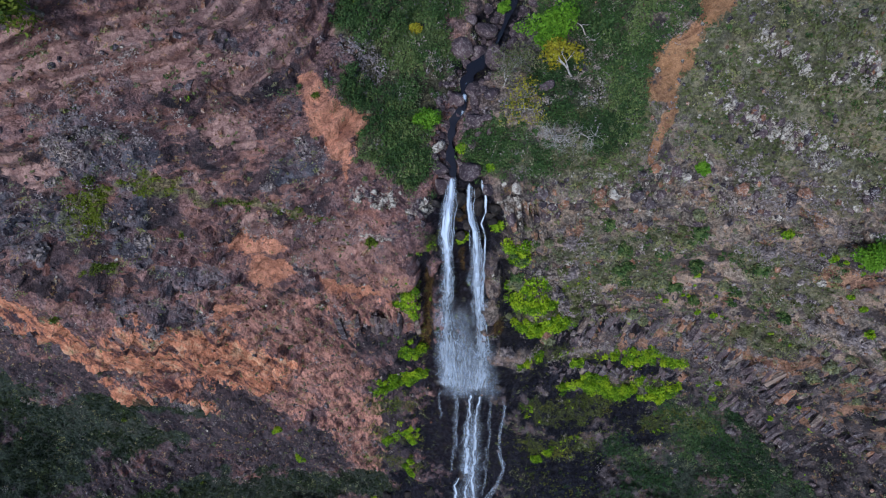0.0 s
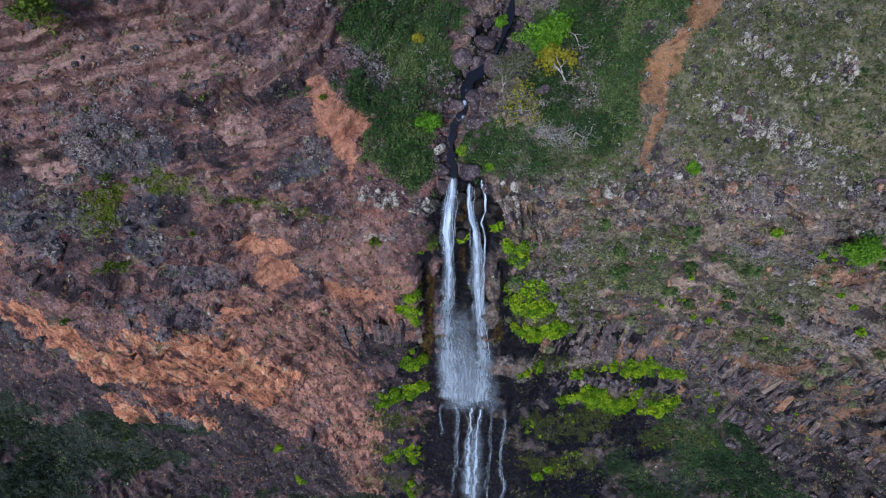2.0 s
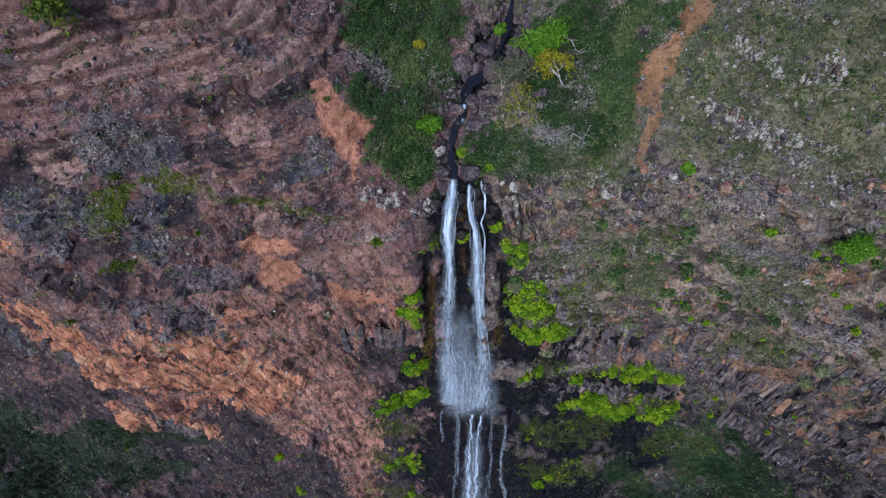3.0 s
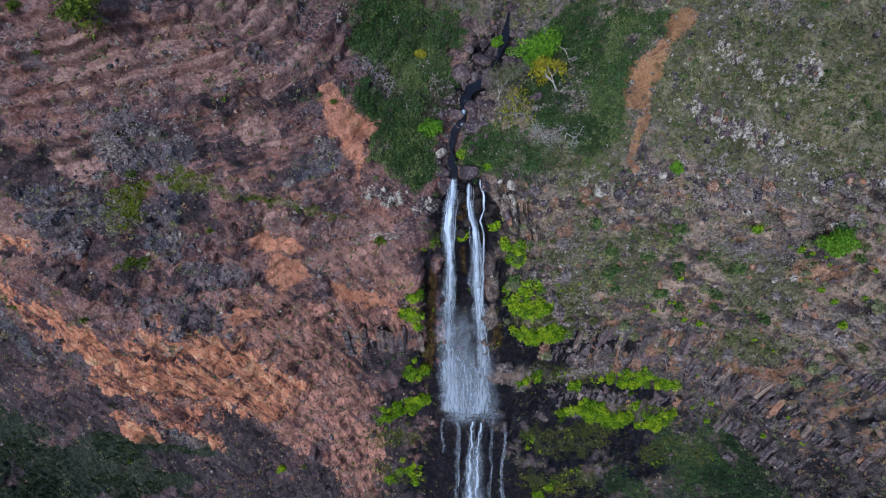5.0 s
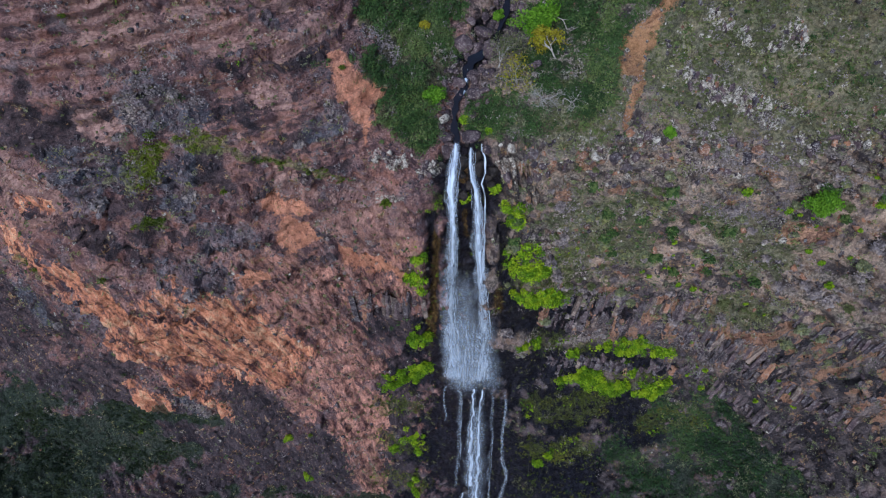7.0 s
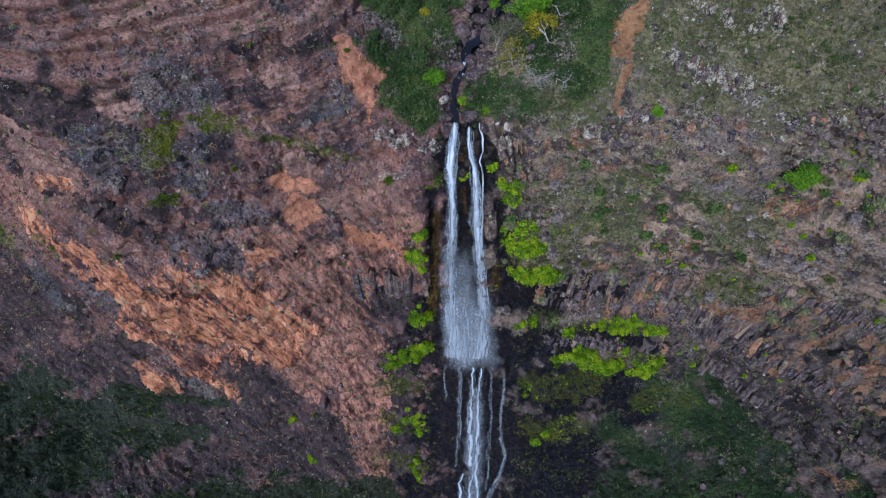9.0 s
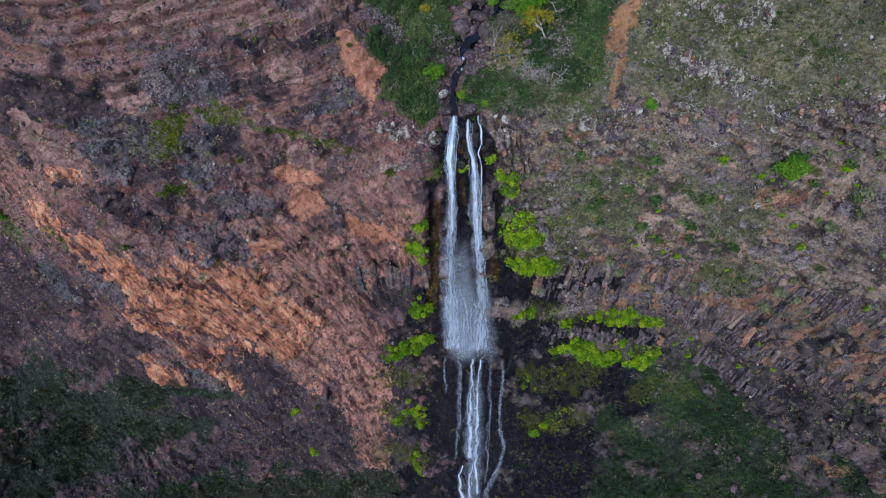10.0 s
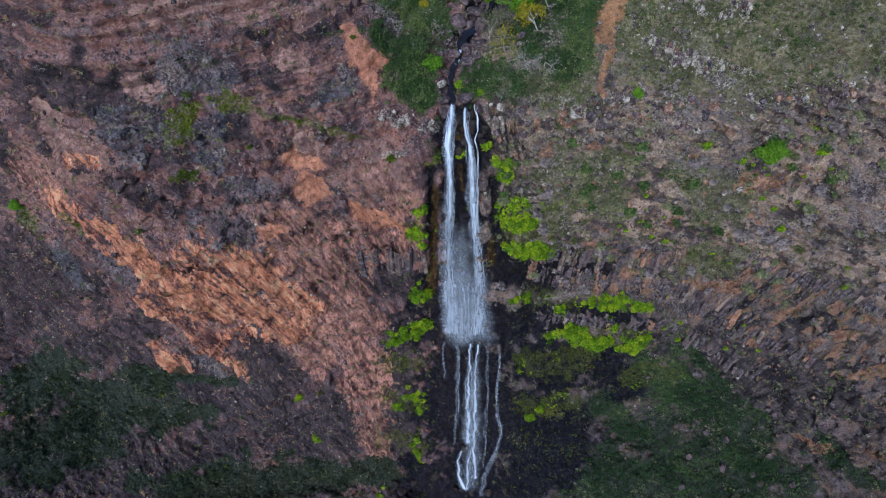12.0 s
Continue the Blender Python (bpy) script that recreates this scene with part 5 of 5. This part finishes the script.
sage = (0.05 + 0.8 * masks["olive"] + 0.35 * easterly + 0.3 * masks["green"] + 0.25 * masks["grey"]) * bare_earth * (0.1 + sagey) * (1 - 0.75 * upper_east) * (1 - masks["wet"])
scrub("sage_scrub", "rounded grey-green shrubs dotted over slope and ledges", "shrubs", sage, 3000, 0.35, 1.3, 32, 0.13, SAGE_LEAF, 36)
green = (0.012 * patches + masks["green"] * (0.12 + 1.2 * greenish) + 0.10 * masks["olive"] * greenish + 0.03 * easterly * patches) * bare_earth * (1 - 0.4 * upper_east)
scrub("green_scrub", "low green scrub in the gully and on ledges", "shrubs", green, 2800, 0.35, 1.3, 34, 0.15, GREEN_LEAF, 32)
scrub("thicket", "deep green thicket beside the gully", "shrubs", masks["green"] * high * (0.06 + greenish * (0.3 + thick)) * bare_earth * (1 - masks["soil"]), 1250, 0.4, 1.2, 76, 0.115, DARK_LEAF, 33)
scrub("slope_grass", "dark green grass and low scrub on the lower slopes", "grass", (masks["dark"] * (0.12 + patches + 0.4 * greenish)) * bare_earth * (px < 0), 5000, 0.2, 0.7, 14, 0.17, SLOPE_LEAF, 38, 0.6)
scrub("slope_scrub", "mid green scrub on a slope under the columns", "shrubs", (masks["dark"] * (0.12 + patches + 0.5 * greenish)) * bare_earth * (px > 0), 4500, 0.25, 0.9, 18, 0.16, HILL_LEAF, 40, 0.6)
scrub("lime_grass", "yellow-green tufts in patches on the red face", "grass", masks["lime"] ** 1.5 * (0.15 + patches), 420, 0.25, 0.8, 26, 0.13, OLIVE_TREE, 39, 0.6)
scrub("dry_grass", "olive and straw-coloured grass on slope and ledges", "grass", (0.05 + masks["olive"] + 1.4 * upper_east + 0.12 * masks["soil"] + 0.1 * easterly) * bare_earth, 10000, 0.18, 0.5, 7, 0.20, OLIVE_LEAF, 34, 0.5)
cushions = masks["moss"] + 0.05 * patches * right + 0.05 * patches * left * (1 - smooth(np.abs(px + 5), 3, 12))
scrub("lime_cushions", "small lime-green cushion plants on wet ledges", "plants", cushions**2 * patches + 0.001, 300, 0.15, 0.5, 30, 0.11, FERN_LEAF, 35)
scrub("moss_tufts", "dull olive moss tufts streaking wet rock", "moss", (masks["moss"] + 0.25 * masks["wet"] * smooth(np.abs(px - 5), 6, 10)) * (0.1 + smooth(cloudy(cx_ * 0.3, cy_ * 0.3, cz_, 0.5, 3, 81), 0.0, 0.5)), 3000, 0.12, 0.40, 12, 0.13, MOSS_LEAF, 37, 0.5)


def tube(points, radii, sides=7):
    points, radii = np.asarray(points, float), np.asarray(radii, float)
    tang = np.gradient(points, axis=0)
    tang /= np.maximum(np.linalg.norm(tang, axis=1, keepdims=True), 1e-9)
    ref = np.where(np.abs(tang[:, 2:3]) > 0.9, np.array([[1.0, 0, 0]]), np.array([[0, 0, 1.0]]))
    a = np.cross(tang, ref)
    a /= np.maximum(np.linalg.norm(a, axis=1, keepdims=True), 1e-9)
    b = np.cross(tang, a)
    ang = np.linspace(0, 2 * np.pi, sides, endpoint=False)
    ring = points[:, None] + radii[:, None, None] * (np.cos(ang)[None, :, None] * a[:, None] + np.sin(ang)[None, :, None] * b[:, None])
    g = np.arange(len(points) * sides).reshape(len(points), sides)
    nxt = np.roll(g, -1, 1)
    return ring.reshape(-1, 3), np.stack([g[:-1], nxt[:-1], nxt[1:], g[1:]], -1).reshape(-1, 4)


def branching(start, way, length, radius, depth, rng, spread, out):
    """Grows limbs that fork; returns lists of tubes and of tips."""
    pts, v = [np.array(start)], np.array(way, float)
    for _ in range(4):
        v = v + rng.normal(size=3) * 0.16
        v = v / np.linalg.norm(v)
        pts.append(pts[-1] + v * length / 4)
    out[0].append((np.array(pts), np.linspace(radius, radius * 0.62, 5)))
    if depth == 0:
        out[1].append(pts[-1])
        return
    for _ in range(rng.integers(2, 5 if depth > 2 else 4)):
        w = v + rng.normal(size=3) * spread
        w[2] += 0.12
        branching(pts[-1] if rng.random() < 0.7 else pts[3], w / np.linalg.norm(w), length * rng.uniform(0.62, 0.85), radius * 0.58, depth - 1, rng, spread, out)


def joined(pieces):
    verts, faces, n = [], [], 0
    for v, f in pieces:
        verts.append(v), faces.append(f + n)
        n += len(v)
    return np.concatenate(verts), np.concatenate(faces)


def tree(name, label, x, p, size, seed, leaf=None, per=60, leaf_size=0.2, bark=BARK, depth=3, spread=0.55, crown_r=0.3, trunk=0.42, lean=(0, -0.25, 1)):
    """A tree of that crown radius, with a tapered trunk, forked limbs and a crown of many leaves."""
    rng = np.random.default_rng(seed)
    where, _ = spot(x, p)
    base = tagged(new(name), label, "tree")
    base.location = where
    out = ([], [])
    branching((0, 0, -0.4), np.array(lean) / np.linalg.norm(lean), size * trunk * 2, size * (0.06 if depth < 4 else 0.028), depth, rng, spread, out)
    tubes, tips = out
    part("trunk", mesh_of("trunk", *tube(*tubes[0]), bark, True), base)
    part("branchwork", mesh_of("branchwork", *joined([tube(a, b, 6 if len(b) > 5 else 5) for a, b in tubes[1:]]), bark, True), base)
    if leaf:
        tips = np.array(tips)
        tips = np.concatenate([tips, tips + rng.normal(size=tips.shape) * size * 0.16])
        r = size * crown_r * (0.6 + 0.7 * rng.random(len(tips)))
        part("crown", leaf_mesh("crown", leaves_at(tips, np.tile([0, -0.3, 0.8], (len(tips), 1)), r, per, leaf_size, rng, 0.8), leaf), base)
    return base


tree("broadleaf_tree", "rounded bright green tree beside the stream", 13.0, 134.6, 3.6, 1, BRIGHT_LEAF, 75, 0.2, spread=0.8, trunk=0.34)
tree("flowering_tree", "yellow-leaved tree with a pale trunk above the gully", 15.0, 131.4, 2.8, 22, YELLOW_LEAF, 40, 0.18, PALE_BARK, crown_r=0.28, spread=0.5, trunk=0.36)
tree("sparse_tree", "thin grey-green tree behind a brighter one", 16.9, 135.9, 3.0, 3, GREEN_LEAF, 40, 0.18, PALE_BARK, spread=0.8, trunk=0.34)
tree("bare_tree", "leafless bleached tree with a wide tangle of twigs", 12.0, 124.4, 4.0, 4, None, bark=PALE_BARK, depth=6, spread=0.85, trunk=0.19)
tree("bare_tree", "leafless bleached tree with a wide tangle of twigs", 15.0, 124.6, 4.2, 5, None, bark=PALE_BARK, depth=6, spread=0.85, trunk=0.19)
tree("withered_tree", "half-bare pale tree with sparse yellowing leaves", 7.2, 129.4, 4.4, 6, OLIVE_LEAF, 3, 0.14, PALE_BARK, depth=5, spread=0.85, trunk=0.2)
tree("withered_tree", "half-bare pale tree with sparse yellowing leaves", 9.4, 127.0, 3.2, 7, YELLOW_LEAF, 2, 0.14, PALE_BARK, depth=5, spread=0.85, trunk=0.2)
tree("broadleaf_tree", "dense olive-green tree on bare red earth", -37.2, 137.2, 5.0, 8, OLIVE_TREE, 80, 0.26, spread=0.8, trunk=0.22)
tree("bare_tree", "small bleached dead tree on a grassy slope", 43.0, 135.4, 1.5, 9, None, bark=PALE_BARK, depth=4, spread=0.8, trunk=0.25)
tree("bare_tree", "small grey dead tree in dark scrub", -5.4, 129.2, 1.6, 10, None, bark=PALE_BARK, depth=4, spread=0.8, trunk=0.25)


def bush(label, x, p, r, seed, leaf, size=0.17, squash=(1.0, 0.6, 0.9), density=0.8, name="bush", stalks=7):
    """A shrub of stems and many leafy lobes with an uneven outline, rooted in the face."""
    rng = np.random.default_rng(seed)
    where, out = spot(x, p)
    base = tagged(new(name), label, "shrub")
    base.location = where + out * 0.35 * r + Vector((0, 0, 0.15 * r))
    lobes = int(14 + 9 * r)
    c = rng.normal(size=(lobes, 3))
    c = c / np.linalg.norm(c, axis=1, keepdims=True) * (rng.random((lobes, 1)) ** 0.5) * r * 0.78 * np.array(squash)
    c += np.array(out) * 0.35 * r
    lobe_r = r * (0.22 + 0.2 * rng.random(lobes))
    per = int(density * min(150, 40 + 50 * r))
    part("foliage", leaf_mesh("foliage", leaves_at(c, np.tile([0, -0.6, 0.6], (lobes, 1)), lobe_r, per, size, rng, 0.9, 0.15), leaf), base)
    stems = []
    for k in range(min(stalks, lobes)):
        stems.append(tube(np.linspace(-np.array(out) * (0.3 + 0.4 * r), c[k], 5) + rng.normal(size=(5, 3)) * 0.05, np.linspace(0.07, 0.02, 5), 5))
    part("stem", mesh_of("stem", *joined(stems), BARK, True), base)
    return base


def fern_mass(label, stroke, seed, leaf=FERN_LEAF, size=0.2):
    """A hanging bank of ferns: leafy lobes rooted close together along a stroke of (x, height station, half width)."""
    rng = np.random.default_rng(seed)
    base = tagged(new("fern_bank"), label, "ferns", "ferns round the falls")
    first = spot(*stroke[0][:2])[0]
    base.location = first
    ends = stroke if len(stroke) > 1 else stroke * 2
    lobes, outs = [], []
    for (x0, p0, r0), (x1, p1, r1) in zip(ends[:-1], ends[1:]):
        for _ in range(int(5 + 4.5 * math.hypot(x1 - x0, p1 - p0) * 0.5 * (r0 + r1) + 2 * r0)):
            f, a, d = rng.random(), rng.random() * 6.283, rng.random() ** 0.5
            r = r0 + f * (r1 - r0)
            at, out = spot(x0 + f * (x1 - x0) + 1.05 * r * d * math.cos(a), p0 + f * (p1 - p0) + 0.95 * r * d * math.sin(a))
            lobes.append(np.array(at - first) + np.array(out) * (0.35 + 0.6 * (1 - d) * min(r, 1.6)))
            outs.append(np.array(out))
    lobes, outs = np.array(lobes), np.array(outs)
    radii = 0.50 + 0.45 * rng.random(len(lobes))
    part("foliage", leaf_mesh("foliage", leaves_at(lobes, outs * 0.6 + np.array([0, -0.3, 0.3]), radii, 80, size, rng, 0.85, 0.25), leaf), base)
    return base


FERN_BANKS = [
    [(10.4, 103.7, 2.2), (13.5, 103.0, 2.5), (11.6, 100.8, 1.6)], [(11.7, 97.0, 1.4), (15.2, 96.9, 1.9), (18.5, 96.5, 1.4)],
    [(8.5, 112.1, 1.2), (9.6, 110.2, 1.2), (10.0, 108.6, 0.8)], [(-5.9, 89.4, 1.4), (-5.2, 86.7, 1.9)],
    [(-12.7, 77.7, 1.2), (-8.7, 78.3, 1.8), (-5.1, 79.5, 1.9)], [(-8.5, 63.1, 1.4), (-6.8, 61.0, 1.7)],
    [(29.2, 85.7, 0.8), (33.8, 85.8, 1.3), (38.7, 85.0, 1.4), (43.3, 84.2, 0.8)],
    [(24.9, 79.0, 1.6), (29.0, 77.1, 2.5), (33.1, 75.6, 1.8), (36.4, 76.1, 1.3)], [(39.3, 75.5, 1.5), (42.4, 73.9, 1.4), (44.2, 76.8, 0.9)]]
FERN_TUFTS = [(6.8, 114.1, 0.7), (-4.6, 99.9, 1.2), (-5.2, 101.6, 0.6), (-6.8, 100.9, 0.5), (-4.3, 105.8, 0.6), (-6.6, 75.6, 0.8), (-7.0, 55.4, 0.9), (-7.1, 41.8, 0.9), (-8.3, 45.7, 0.8), (-7.1, 37.8, 0.6), (-12.1, 59.6, 0.6), (21.9, 78.1, 1.2), (23.7, 84.4, 1.1), (36.2, 81.2, 1.0), (16.1, 86.9, 1.1), (13.1, 87.6, 0.7), (2.3, 112.0, 0.5), (-35.6, 61.1, 0.6), (-34.2, 47.6, 0.9), (-18.6, 26.2, 1.1), (22.0, 59.3, 1.0), (19.6, 57.1, 0.8)]
for n, stroke in enumerate(FERN_BANKS):
    fern_mass("lush lime-green bank of ferns on a wet ledge", stroke, 200 + n)
for n, tuft in enumerate(FERN_TUFTS):
    fern_mass("small lime-green fern tuft on wet rock", [tuft], 240 + n)
for n, (x, p, r, leaf, words) in enumerate([
        (50.8, 113.0, 2.5, BRIGHT_LEAF, "tall mid-green shrub standing out from a dry face"), (29.8, 121.4, 1.0, BRIGHT_LEAF, "small bright green shrub on the rim"),
        (7.7, 141.1, 1.2, BRIGHT_LEAF, "broad-leaved bright green plant among boulders"), (-85.8, 108.6, 1.6, BRIGHT_LEAF, "green shrub on a far red spur"),
        (-2.0, 126.1, 1.7, BRIGHT_LEAF, "leafy green shrub overhanging the stream"), (-3.7, 136.4, 1.0, YELLOW_LEAF, "yellow-green shrub in dark scrub"),
        (2.6, 123.2, 1.0, FERN_LEAF, "yellow-green shrub beside the waterfall lip"), (5.9, 121.2, 0.6, FERN_LEAF, "yellow-green shrub beside the waterfall lip"),
        (49.0, 94.6, 1.6, OLIVE_LEAF, "yellowish olive shrub on a dry ledge"), (46.5, 95.0, 1.3, OLIVE_LEAF, "yellowish olive shrub on a dry ledge")]):
    bush(words, x, p, r, 300 + n, leaf)


# ---- single shrubs that stand out on the faces ----
def shrub_stand(label, leaf, chance, count, low, high, seed, group):
    """Rounded shrubs, each a thing of its own, copied from three made once."""
    weight = np.where(inside, chance, 0.0)
    where = np.random.default_rng(seed).choice(len(px), count, p=weight / weight.sum(), replace=False)
    first = []
    for n, i in enumerate(where):
        if n < 3:
            ob = tagged(bush(label, px[i], pp[i], 1.0, seed * 10 + n, leaf, 0.19, (1.0, 0.8, 0.75), 0.19, "cliff_shrub", 3), group=group)
            first.append(ob)
        else:
            at, out = spot(px[i], pp[i])
            size = low + (high - low) * random.random() ** 1.6
            copy_thing(first[n % 3], Matrix.LocRotScale(at + out * 0.3 * size, Euler((0, 0, random.uniform(-0.7, 0.7))), Vector((size, size, size * random.uniform(0.75, 1.0)))))


slope_east = easterly * smooth(pp, 86, 92) * (1 - smooth(pp, 114, 118))
shrub_stand("rounded grey-green shrub on a dry cliff face", SAGE_LEAF, slope_east * (0.2 + sagey), 70, 0.6, 1.4, 61, "shrubs on the dry face")
shrub_stand("bare lilac-grey shrub on a dry cliff face", DRY_LEAF, slope_east * (0.2 + greyish) + 0.5 * masks["grey"] * left, 62, 0.7, 1.7, 62, "shrubs on the dry face")
shrub_stand("small yellow-green shrub on a rock ledge", FERN_LEAF, smooth(px, 22, 46) * smooth(pp, 70, 84) * (1 - smooth(pp, 112, 116)) * (0.1 + patches), 60, 0.35, 0.9, 63, "yellow-green ledge shrubs")
shrub_stand("dull green shrub among lava ledges", OLIVE_TREE, left * (0.03 + 0.6 * masks["green"] * high + 0.1 * patches * high) * (1 - masks["wet"]), 28, 0.4, 1.0, 64, "shrubs on the lava ledges")
shrub_stand("rounded dark green shrub on a dry cliff face", GREEN_LEAF, slope_east * (0.1 + greenish) * smooth(pp, 98, 102), 46, 0.6, 1.5, 65, "shrubs on the dry face")
shrub_stand("rounded olive-yellow shrub on a dry cliff face", OLIVE_LEAF, slope_east * (0.05 + np.exp(-(((px - 18) / 9) ** 2))) * smooth(pp, 94, 98), 34, 0.5, 1.1, 66, "shrubs on the dry face")
